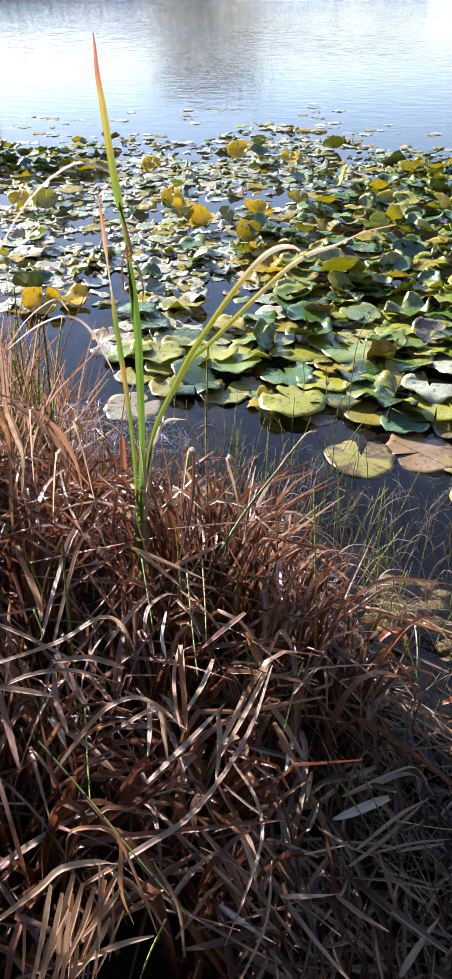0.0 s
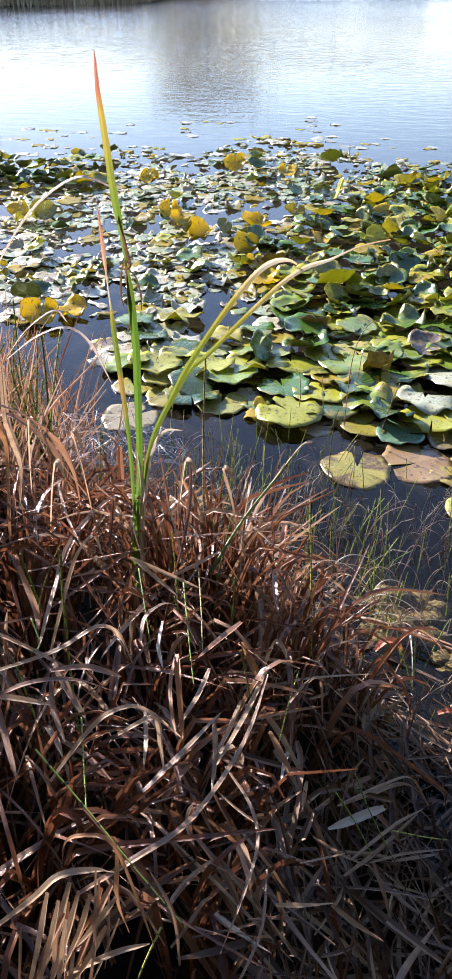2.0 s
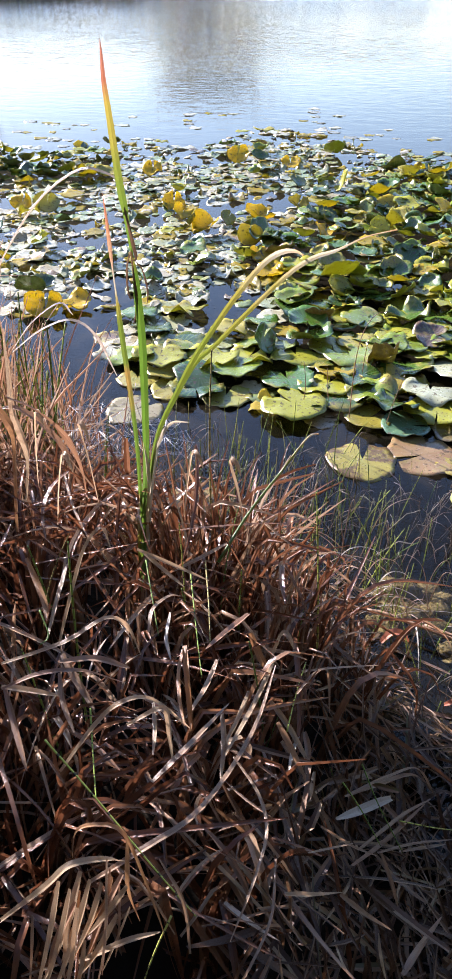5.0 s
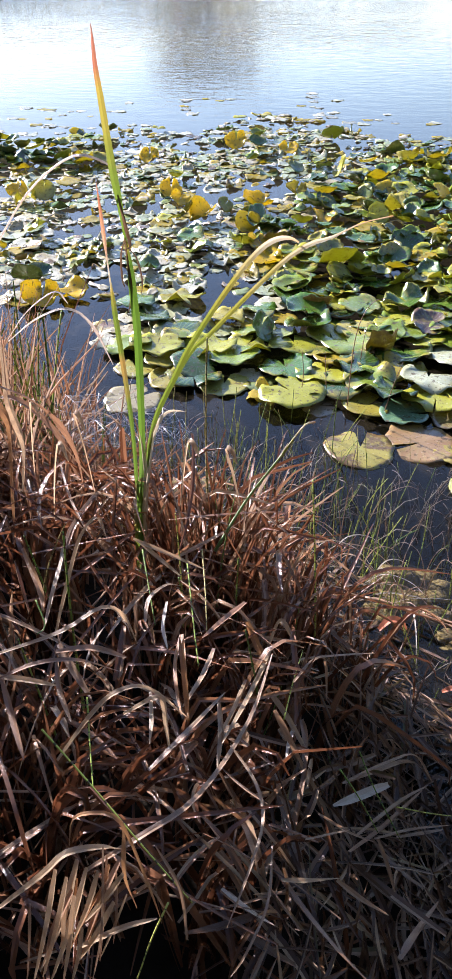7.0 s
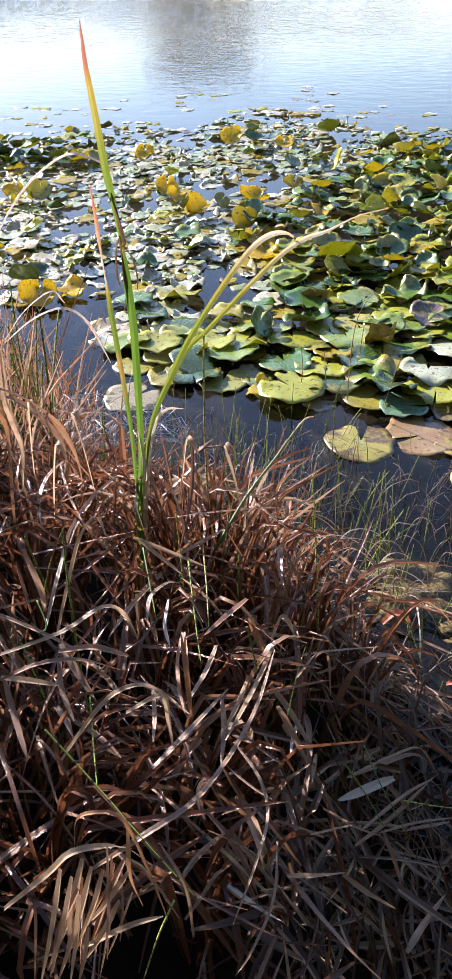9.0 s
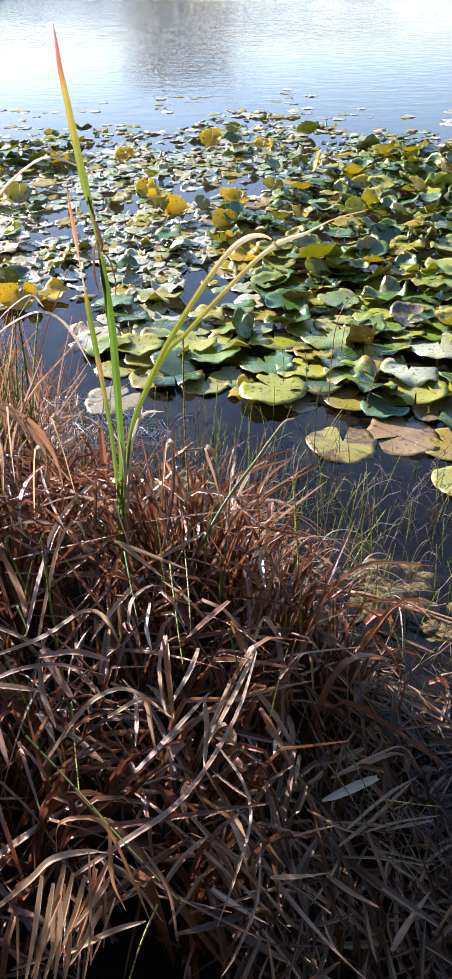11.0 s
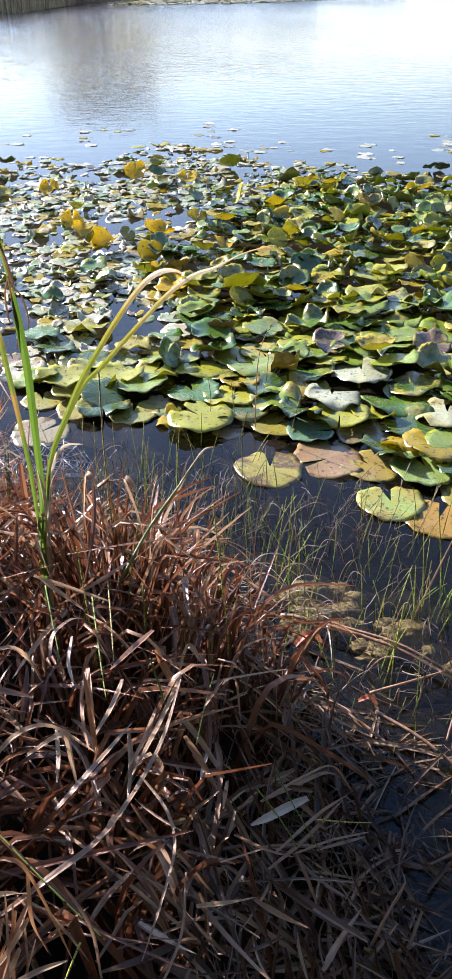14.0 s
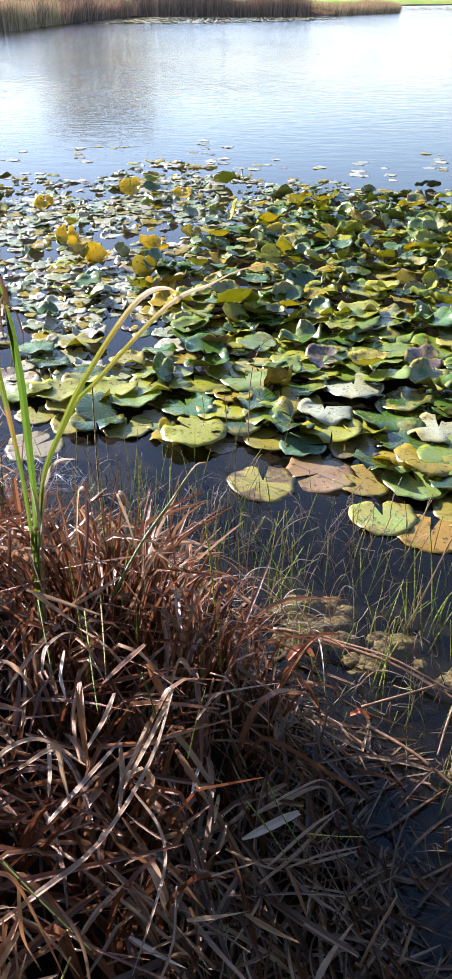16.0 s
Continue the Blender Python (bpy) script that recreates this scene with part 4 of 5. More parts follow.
dry_leaf([(-0.289, 0.935, 0.736), (-0.203, 0.969, 0.747), (-0.148, 1.010, 0.756), (-0.118, 1.017, 0.730), (-0.101, 1.013, 0.671)], 0.009, "straw")
dry_leaf([(-0.280, 0.897, 0.727), (-0.227, 0.912, 0.744), (-0.170, 0.928, 0.733), (-0.116, 0.958, 0.670)], 0.008, "brown")
dry_leaf([(-0.187, 0.809, 0.667), (-0.142, 0.854, 0.711), (-0.106, 0.870, 0.739), (-0.067, 0.889, 0.722), (-0.017, 0.895, 0.650)], 0.009, "straw")
dry_leaf([(-0.100, 0.858, 0.705), (-0.051, 0.871, 0.725), (-0.041, 0.850, 0.690), (-0.036, 0.835, 0.639)], 0.009, "straw")
dry_leaf([(-0.129, 0.678, 0.635), (-0.064, 0.706, 0.665), (0.007, 0.769, 0.656), (0.075, 0.919, 0.612), (0.115, 1.066, 0.592)], 0.009, "grey")
dry_leaf([(-0.016, 0.903, 0.632), (-0.023, 0.949, 0.675), (-0.033, 1.002, 0.702)], 0.009, "orange")
dry_leaf([(-0.061, 0.796, 0.668), (-0.014, 0.850, 0.676), (0.039, 0.930, 0.663)], 0.009, "grey")
dry_leaf([(-0.223, 1.005, 0.707), (-0.207, 1.056, 0.765), (-0.189, 1.098, 0.818), (-0.162, 1.114, 0.846), (-0.156, 1.132, 0.790)], 0.009, "straw")
dry_leaf([(-0.125, 1.196, 0.732), (-0.066, 1.185, 0.709), (-0.001, 1.184, 0.672)], 0.008, "straw")
dry_leaf([(-0.119, 1.205, 0.720), (-0.042, 1.147, 0.692)], 0.007, "straw")
dry_leaf([(0.102, 1.224, 0.490), (0.169, 1.587, 0.270), (0.316, 1.946, 0.119)], 0.009, "orange")
dry_leaf([(0.121, 1.423, 0.436), (0.242, 1.584, 0.231), (0.373, 1.751, 0.043)], 0.007, "grey")
dry_leaf([(0.253, 1.675, 0.154), (0.350, 1.737, 0.082), (0.445, 1.741, 0.029)], 0.005, "grey")
dry_leaf([(0.156, 1.080, 0.501), (0.190, 1.124, 0.504), (0.219, 1.152, 0.476), (0.224, 1.109, 0.411)], 0.007, "grey")
dry_leaf([(0.116, 0.966, 0.572), (0.139, 0.951, 0.527), (0.165, 0.934, 0.467)], 0.01, "grey")
dry_leaf([(0.047, 0.881, 0.603), (0.084, 0.823, 0.599), (0.093, 0.760, 0.611), (0.074, 0.690, 0.617), (0.047, 0.635, 0.587)], 0.005, "grey")
dry_leaf([(0.106, 0.742, 0.581), (0.098, 0.665, 0.590), (0.071, 0.608, 0.586), (0.052, 0.591, 0.560)], 0.004, "grey")
dry_leaf([(-0.144, 0.684, 0.684), (-0.134, 0.682, 0.741), (-0.114, 0.678, 0.767), (-0.081, 0.676, 0.766), (-0.062, 0.661, 0.738), (-0.037, 0.632, 0.658), (-0.031, 0.627, 0.613)], 0.005, "orange")
dry_leaf([(-0.214, 0.614, 0.675), (-0.157, 0.625, 0.734), (-0.130, 0.641, 0.751), (-0.092, 0.657, 0.735), (-0.072, 0.673, 0.697)], 0.009, "straw")
dry_leaf([(-0.071, 0.671, 0.745), (-0.071, 0.645, 0.689), (-0.061, 0.638, 0.627)], 0.008, "orange")
dry_leaf([(-0.142, 0.629, 0.737), (-0.152, 0.592, 0.686), (-0.170, 0.561, 0.616)], 0.009, "straw")
dry_leaf([(-0.108, 0.632, 0.736), (-0.125, 0.593, 0.685), (-0.151, 0.561, 0.616)], 0.009, "straw")
dry_leaf([(-0.120, 0.610, 0.718), (-0.125, 0.582, 0.676), (-0.136, 0.561, 0.619)], 0.009, "straw")
dry_leaf([(-0.095, 0.630, 0.733), (-0.107, 0.608, 0.699), (-0.127, 0.593, 0.649)], 0.009, "straw")
dry_leaf([(-0.076, 0.606, 0.714), (-0.094, 0.589, 0.683), (-0.118, 0.578, 0.637)], 0.009, "straw")
dry_leaf([(-0.129, 0.623, 0.732), (-0.141, 0.592, 0.683), (-0.160, 0.565, 0.620)], 0.009, "straw")
dry_leaf([(-0.067, 0.628, 0.732), (-0.087, 0.616, 0.704), (-0.114, 0.607, 0.663)], 0.009, "straw")
dry_leaf([(-0.109, 0.585, 0.700), (-0.115, 0.571, 0.664), (-0.127, 0.561, 0.617)], 0.009, "straw")
for x, y, h, lean in [(-0.235, 1.42, 0.20, -0.02), (-0.30, 1.33, 0.17, 0.03), (-0.06, 1.38, 0.15, 0.02), (0.06, 1.40, 0.16, -0.03), (-0.38, 1.5, 0.18, 0.02), (0.10, 1.16, 0.14, 0.03)]:
    z = pile(x, y) - 0.04
    dry_leaf([(x, y, z), (x + lean * 0.5, y, z + h * 0.6), (x + lean, y, z + h), (x + lean + 0.012, y - 0.012, z + h * 1.02), (x + lean + 0.022, y - 0.02, z + h * 0.86)], 0.011, "straw")
rb = random.Random(64)
for _ in range(11):
    u = rb.random()
    top = (-0.155 + 0.085 * u + rb.gauss(0, 0.008), 0.655 + rb.gauss(0, 0.012), 0.682 + rb.gauss(0, 0.014))
    foot = (-0.195 + 0.085 * u + rb.gauss(0, 0.018), 0.585 + 0.02 * u + rb.gauss(0, 0.01), 0.555 + rb.uniform(0, 0.03))
    dry_leaf([top, tuple((a + b) / 2 + rb.gauss(0, 0.005) for a, b in zip(top, foot)), foot], rb.choice((0.005, 0.007, 0.009, 0.011)), rb.choice(("straw", "straw", "brown", "orange", "brown")))
dry_leaf([(-0.088, 0.641, 0.765), (-0.088, 0.587, 0.697), (-0.101, 0.557, 0.631)], 0.004, "grey")
dry_leaf([(-0.170, 0.606, 0.707), (-0.170, 0.582, 0.676), (-0.177, 0.560, 0.617)], 0.005, "grey")
dry_leaf([(-0.000, 0.615, 0.600), (-0.009, 0.650, 0.652), (-0.040, 0.687, 0.680)], 0.005, "grey")
dry_leaf([(-0.121, 0.582, 0.655), (-0.068, 0.598, 0.672), (-0.032, 0.612, 0.663)], 0.007, "straw")
dry_leaf([(0.265, 0.906, 0.305), (0.375, 1.031, 0.205), (0.462, 1.122, 0.114)], 0.009, "grey")
dry_leaf([(0.304, 0.921, 0.268), (0.395, 0.989, 0.179), (0.499, 1.054, 0.079)], 0.007, "grey")
dry_leaf([(0.295, 0.880, 0.344), (0.311, 0.848, 0.314), (0.324, 0.826, 0.274)], 0.007, "grey")
dry_leaf([(0.204, 0.754, 0.463), (0.242, 0.745, 0.427), (0.294, 0.757, 0.348)], 0.008, "grey")
dry_leaf([(0.118, 0.705, 0.563), (0.161, 0.723, 0.527), (0.209, 0.760, 0.457)], 0.008, "straw")
dry_leaf([(0.314, 0.723, 0.279), (0.349, 0.768, 0.261), (0.427, 0.871, 0.145)], 0.012, "brown")
dry_leaf([(0.263, 1.002, 0.325), (0.352, 1.083, 0.256), (0.433, 1.156, 0.171), (0.483, 1.152, 0.078)], 0.008, "grey")
dry_leaf([(0.158, 0.790, 0.508), (0.241, 0.864, 0.402)], 0.006, "grey")
dry_leaf([(0.185, 0.857, 0.461), (0.242, 0.865, 0.391), (0.292, 0.883, 0.328)], 0.006, "grey")
broad_leaf([(0.222, 0.924, 0.369), (0.256, 0.952, 0.341), (0.314, 1.007, 0.284), (0.356, 1.056, 0.222)], 0.014)
dry_leaf([(-0.219, 0.978, 0.693), (-0.168, 0.993, 0.685), (-0.116, 0.991, 0.666)], 0.0119, "brown")
dry_leaf([(-0.221, 1.000, 0.685), (-0.193, 0.960, 0.674), (-0.159, 0.917, 0.660)], 0.0119, "grey")
dry_leaf([(-0.217, 0.963, 0.686), (-0.204, 0.917, 0.678), (-0.179, 0.870, 0.669)], 0.0089, "grey")
dry_leaf([(-0.292, 0.923, 0.700), (-0.256, 0.925, 0.692), (-0.209, 0.925, 0.679)], 0.0099, "straw")
dry_leaf([(-0.288, 0.924, 0.699), (-0.259, 0.863, 0.681), (-0.232, 0.809, 0.667)], 0.0097, "brown")
dry_leaf([(-0.038, 1.061, 0.642), (-0.042, 1.003, 0.645), (-0.036, 0.948, 0.645), (-0.025, 0.901, 0.646)], 0.0065, "orange")
dry_leaf([(-0.036, 1.065, 0.638), (-0.027, 0.989, 0.641), (-0.016, 0.901, 0.639)], 0.0084, "orange")
dry_leaf([(0.016, 1.083, 0.585), (0.000, 1.009, 0.604), (-0.026, 0.931, 0.625)], 0.0106, "grey")
dry_leaf([(-0.075, 0.940, 0.650), (-0.068, 0.892, 0.650), (-0.066, 0.849, 0.650)], 0.0071, "straw")
dry_leaf([(0.027, 0.975, 0.580), (0.032, 0.911, 0.592), (0.029, 0.842, 0.603)], 0.0092, "straw")
dry_leaf([(-0.096, 1.072, 0.660), (-0.094, 1.117, 0.668), (-0.068, 1.153, 0.665), (-0.045, 1.172, 0.645)], 0.0080, "grey")
dry_leaf([(-0.066, 1.130, 0.648), (-0.068, 1.075, 0.644), (-0.057, 1.033, 0.639)], 0.0068, "pale")
dry_leaf([(0.070, 1.194, 0.584), (0.032, 1.144, 0.592), (-0.004, 1.092, 0.600)], 0.0135, "brown")
dry_leaf([(-0.241, 1.164, 0.725), (-0.243, 1.084, 0.716), (-0.243, 1.007, 0.706)], 0.0087, "straw")
dry_leaf([(-0.303, 1.150, 0.749), (-0.261, 1.077, 0.722), (-0.250, 1.042, 0.713)], 0.0106, "orange")
dry_leaf([(0.116, 1.137, 0.520), (0.082, 1.016, 0.564), (0.035, 0.882, 0.605)], 0.0105, "straw")
dry_leaf([(0.071, 1.057, 0.536), (0.050, 0.968, 0.568), (0.030, 0.900, 0.599)], 0.0093, "straw")
dry_leaf([(0.108, 1.073, 0.492), (0.143, 1.041, 0.458), (0.182, 0.990, 0.414)], 0.0103, "straw")
dry_leaf([(0.162, 1.047, 0.427), (0.147, 0.996, 0.451), (0.138, 0.944, 0.475)], 0.0081, "pale")
dry_leaf([(0.174, 1.067, 0.412), (0.177, 1.020, 0.425), (0.170, 0.966, 0.433)], 0.0115, "grey")
dry_leaf([(0.187, 0.989, 0.407), (0.173, 0.915, 0.442)], 0.0081, "straw")
dry_leaf([(0.073, 1.164, 0.563), (0.093, 1.138, 0.526), (0.114, 1.123, 0.495)], 0.0134, "orange")
dry_leaf([(0.243, 0.849, 0.363), (0.332, 0.969, 0.225), (0.456, 1.130, 0.082)], 0.0117, "brown")
dry_leaf([(0.361, 0.964, 0.194), (0.414, 1.006, 0.130), (0.486, 1.050, 0.068)], 0.0100, "grey")
dry_leaf([(0.251, 0.997, 0.320), (0.322, 1.068, 0.244), (0.415, 1.139, 0.176), (0.480, 1.171, 0.079)], 0.0123, "grey")
dry_leaf([(0.337, 1.060, 0.202), (0.370, 1.041, 0.177), (0.397, 1.013, 0.147)], 0.0098, "brown")
dry_leaf([(-0.383, 1.420, 0.662), (-0.371, 1.440, 0.753), (-0.383, 1.460, 0.799), (-0.399, 1.480, 0.846), (-0.397, 1.500, 0.937), (-0.398, 1.520, 0.993)], 0.016, "straw")
dry_leaf([(-0.399, 1.380, 0.613), (-0.395, 1.400, 0.692), (-0.385, 1.420, 0.813), (-0.400, 1.440, 0.847), (-0.424, 1.460, 0.868)], 0.018, "orange")
dry_leaf([(-0.360, 1.360, 0.936), (-0.316, 1.380, 0.899), (-0.282, 1.400, 0.839), (-0.262, 1.420, 0.755), (-0.262, 1.440, 0.652)], 0.013, "brown")
dry_leaf([(-0.527, 1.750, 0.386), (-0.529, 1.800, 0.471), (-0.534, 1.850, 0.628), (-0.537, 1.900, 0.768), (-0.535, 1.900, 0.873)], 0.020, "brown")
dry_leaf([(-0.472, 1.700, 0.445), (-0.487, 1.750, 0.525), (-0.507, 1.800, 0.640), (-0.515, 1.850, 0.767)], 0.016, "straw")
dry_leaf([(-0.480, 1.600, 0.773), (-0.419, 1.600, 0.773), (-0.344, 1.580, 0.707), (-0.302, 1.550, 0.612), (-0.275, 1.500, 0.474)], 0.013, "brown")
dry_leaf([(-0.429, 1.800, 0.539), (-0.361, 1.850, 0.578), (-0.307, 1.900, 0.559), (-0.260, 1.900, 0.525)], 0.009, "straw")
dry_leaf([(-0.448, 1.600, 1.024), (-0.396, 1.600, 1.109), (-0.323, 1.600, 1.201), (-0.243, 1.600, 1.256), (-0.195, 1.600, 1.252), (-0.158, 1.600, 1.230)], 0.0125, "pale")
dry_leaf([(-0.518, 1.900, 0.769), (-0.459, 1.900, 0.841), (-0.385, 1.900, 0.891), (-0.356, 1.900, 0.861)], 0.008, "pale")
dry_leaf([(-0.519, 1.900, 0.762), (-0.440, 1.900, 0.822), (-0.360, 1.900, 0.849), (-0.305, 1.900, 0.806), (-0.264, 1.900, 0.700)], 0.011, "pale")

# ---- cattail plant ----
cattail = base_of("cattail", (-0.158, 1.41, 0.40), "green cattail with turning leaves rising from the dead sedge", "cattail")


def cattail_leaf(pts, width, material, label="", shape=None, name="leaf"):
    line = [p - Vector((-0.158, 1.41, 0.40)) for p in spline(pts, 36)]
    V, F, U = [], [], []
    ribbon(V, F, U, line, width, shape or (lambda u: (0.5 + 0.9 * min(u * 2.2, 1)) * (1 - u ** 4)), (0.3, -1, 0.2), 0.22)
    return child(name, mesh_from(name, V, F, U, [material], midrib=True), cattail, label)


cattail_leaf([(-0.158, 1.41, 0.40), (-0.154, 1.42, 0.551), (-0.145, 1.434, 0.656), (-0.137, 1.448, 0.738), (-0.133, 1.461, 0.858), (-0.133, 1.475, 0.916), (-0.133, 1.489, 0.985), (-0.137, 1.502, 1.051), (-0.141, 1.516, 1.103), (-0.147, 1.53, 1.137)], 0.0125,
             M_cat_green, "dark green upright leaf", lambda u: (0.6 + 0.55 * min(u * 2, 1)) * (1 - 0.8 * smooth(0.78, 1.0, u)))
cattail_leaf([(-0.146, 1.53, 1.126), (-0.150, 1.52, 1.200), (-0.154, 1.51, 1.246), (-0.157, 1.50, 1.304), (-0.158, 1.48, 1.365), (-0.158, 1.46, 1.409), (-0.153, 1.43, 1.444), (-0.150, 1.41, 1.468)], 0.0135,
             M_cat_tip, "leaf turning from lime green to red at its tip", lambda u: min(1, 0.3 + u * 3) * (1 - u ** 2.2 * 0.95))
cattail_leaf([(-0.157, 1.41, 0.40), (-0.152, 1.42, 0.585), (-0.15, 1.433, 0.733), (-0.152, 1.445, 0.812), (-0.157, 1.458, 0.872), (-0.162, 1.471, 0.918), (-0.167, 1.484, 0.962), (-0.172, 1.496, 1.006), (-0.176, 1.509, 1.042), (-0.181, 1.522, 1.089), (-0.185, 1.535, 1.129), (-0.189, 1.547, 1.179), (-0.194, 1.56, 1.228)], 0.0085,
             M_cat_rusty, "narrow leaf with rusty patches and a dry tip", lambda u: (0.7 + 0.45 * min(u * 2.2, 1)) * (1 - 0.72 * smooth(0.62, 0.72, u) * (1 - smooth(0.78, 0.86, u))) * (1 - u ** 9))
cattail_leaf([(-0.152, 1.41, 0.40), (-0.145, 1.42, 0.569), (-0.135, 1.437, 0.67), (-0.121, 1.453, 0.764), (-0.105, 1.47, 0.818), (-0.076, 1.487, 0.874), (-0.042, 1.503, 0.939), (0.002, 1.52, 1.004), (0.032, 1.537, 1.043), (0.068, 1.553, 1.086), (0.098, 1.57, 1.111), (0.125, 1.587, 1.119), (0.149, 1.603, 1.114), (0.164, 1.62, 1.101)], 0.0098,
             M_cat_gold, "yellow-green leaf with a bleached drooping tip", lambda u: (0.5 + 0.6 * min(u * 2.2, 1)) * (1 - 0.7 * smooth(0.8, 1.0, u)))
cattail_leaf([(-0.154, 1.41, 0.40), (-0.148, 1.42, 0.569), (-0.139, 1.438, 0.652), (-0.125, 1.457, 0.747), (-0.109, 1.475, 0.801), (-0.077, 1.494, 0.864), (-0.037, 1.512, 0.93), (-0.005, 1.531, 0.953), (0.045, 1.549, 1.0), (0.094, 1.568, 1.044), (0.141, 1.586, 1.082), (0.184, 1.605, 1.103), (0.226, 1.623, 1.11), (0.282, 1.642, 1.13), (0.342, 1.66, 1.138)], 0.0088,
             M_cat_gold, "golden leaf leaning over the pond", lambda u: (0.45 + 0.6 * min(u * 2.0, 1)) * (1 - 0.75 * smooth(0.78, 0.93, u)))
cattail_leaf([(-0.15, 1.41, 0.42), (-0.139, 1.43, 0.60), (-0.124, 1.45, 0.73), (-0.108, 1.46, 0.79), (-0.085, 1.48, 0.815), (-0.05, 1.50, 0.805)], 0.007, M_cat_dry, "bleached dry leaf")
cattail_leaf([(-0.152, 1.405, 0.42), (-0.143, 1.42, 0.58), (-0.132, 1.43, 0.68), (-0.133, 1.44, 0.74), (-0.140, 1.45, 0.79)], 0.007, M_cat_dry, "bleached dry leaf")
cattail_leaf([(-0.15, 1.40, 0.42), (-0.140, 1.41, 0.56), (-0.128, 1.42, 0.68), (-0.112, 1.44, 0.77)], 0.006, M_cat_dry, "bleached dry leaf")
cattail_leaf([(-0.158, 1.40, 0.40), (-0.150, 1.405, 0.52), (-0.146, 1.41, 0.62), (-0.136, 1.42, 0.71)], 0.008, M_cat_green, "short green basal leaf")
cattail_leaf([(-0.16, 1.395, 0.40), (-0.158, 1.40, 0.50), (-0.156, 1.41, 0.60), (-0.150, 1.42, 0.69)], 0.006, M_cat_gold, "short basal leaf turning yellow")
for pts, w in (([(-0.152, 1.52, 1.215), (-0.145, 1.51, 1.185), (-0.139, 1.505, 1.155), (-0.135, 1.50, 1.135), (-0.142, 1.50, 1.128)], 0.005),
               ([(-0.147, 1.525, 1.14), (-0.143, 1.51, 1.10), (-0.140, 1.505, 1.06), (-0.143, 1.50, 1.03), (-0.150, 1.50, 1.01)], 0.004),
               ([(-0.147, 1.53, 1.14), (-0.156, 1.525, 1.11), (-0.157, 1.52, 1.07), (-0.152, 1.515, 1.05)], 0.003),
               ([(-0.143, 1.53, 1.12), (-0.128, 1.52, 1.105), (-0.120, 1.51, 1.07), (-0.124, 1.51, 1.04)], 0.0025)):
    cattail_leaf(pts, w, M_cat_wilted, "dark brown wilted shred", name="wilted_shred")

# ---- horsetails and dry stalks in the shallows ----


def stem_mesh(rng, height, lean, bend, r=0.0021):
    n = max(4, int(height / 0.022))
    V, F, U, line = [], [], [], []
    p, a = Vector((0, 0, 0)), lean
    for i in range(n * 2 + 1):
        line.append(p.copy())
        a += bend / (n * 2)
        p = p + Vector((math.sin(a), 0, math.cos(a))) * (height / (n * 2))
    tube(V, F, U, line, lambda u: r * (1 - 0.45 * u) * (1.25 if int(round(u * n * 2)) % 2 else 1.0), 5, lambda i: i * 0.5 + 0.1)
    return mesh_from("stem", V, F, U, [M_horsetail])


STEMS = [stem_mesh(random.Random(80 + i), h, l, b) for i, (h, l, b) in enumerate([(0.34, 0.03, 0.1), (0.28, 0.08, -0.05), (0.24, 0.10, 0.15), (0.40, 0.02, 0.1), (0.20, 0.25, 0.1), (0.30, 0.12, 0.4), (0.16, 0.05, 0.1)])]


def horsetail_clump(x, y, z, count, spread, seed, size=1.0, label="green horsetail stems standing in shallow water"):
    rng = random.Random(seed)
    root = base_of("horsetail", (x, y, z), label, "horsetail", "horsetails at the water's edge")
    for _ in range(count):
        o = child("stem", rng.choice(STEMS), root)
        s = size * rng.uniform(0.7, 1.2)
        o.matrix_basis = Matrix.Translation((rng.gauss(0, spread), rng.gauss(0, spread), 0)) @ Euler((rng.gauss(0, 0.1), rng.gauss(0, 0.1), rng.uniform(0, 6.3))).to_matrix().to_4x4() @ Matrix.Diagonal((s, s, s, 1))


for i, (x, y, c, sp, size) in enumerate([(0.78, 1.80, 11, 0.035, 1.0), (0.95, 1.72, 12, 0.04, 1.1), (0.66, 2.0, 4, 0.05, 0.8), (0.52, 2.2, 5, 0.07, 0.9), (0.30, 2.25, 6, 0.08, 0.9), (0.15, 2.45, 5, 0.07, 0.9), (0.0, 2.4, 5, 0.08, 0.9),
                                         (-0.15, 2.5, 5, 0.07, 0.9), (0.35, 1.95, 7, 0.06, 1.0), (0.45, 1.75, 5, 0.05, 1.0), (0.62, 1.62, 6, 0.06, 1.0), (0.70, 1.5, 6, 0.06, 0.8), (0.20, 2.05, 6, 0.06, 1.0), (0.85, 2.0, 3, 0.06, 1.0), (0.62, 2.35, 3, 0.09, 0.8),
                                         (1.15, 1.85, 9, 0.05, 1.1), (0.70, 1.25, 4, 0.06, 0.7), (0.42, 2.38, 3, 0.08, 0.9), (0.25, 2.5, 3, 0.09, 0.9), (0.08, 2.62, 2, 0.09, 0.8), (-0.12, 2.68, 2, 0.08, 0.8),
                                         (0.72, 2.2, 2, 0.08, 0.9), (0.5, 2.05, 4, 0.06, 0.9), (0.1, 2.2, 5, 0.07, 0.9), (0.95, 2.1, 3, 0.07, 1.0), (-0.25, 2.55, 4, 0.07, 0.8), (0.35, 2.15, 4, 0.06, 1.0)]):
    horsetail_clump(x, y, -0.09, c + 5, sp * 1.4, 300 + i, size * 0.88)
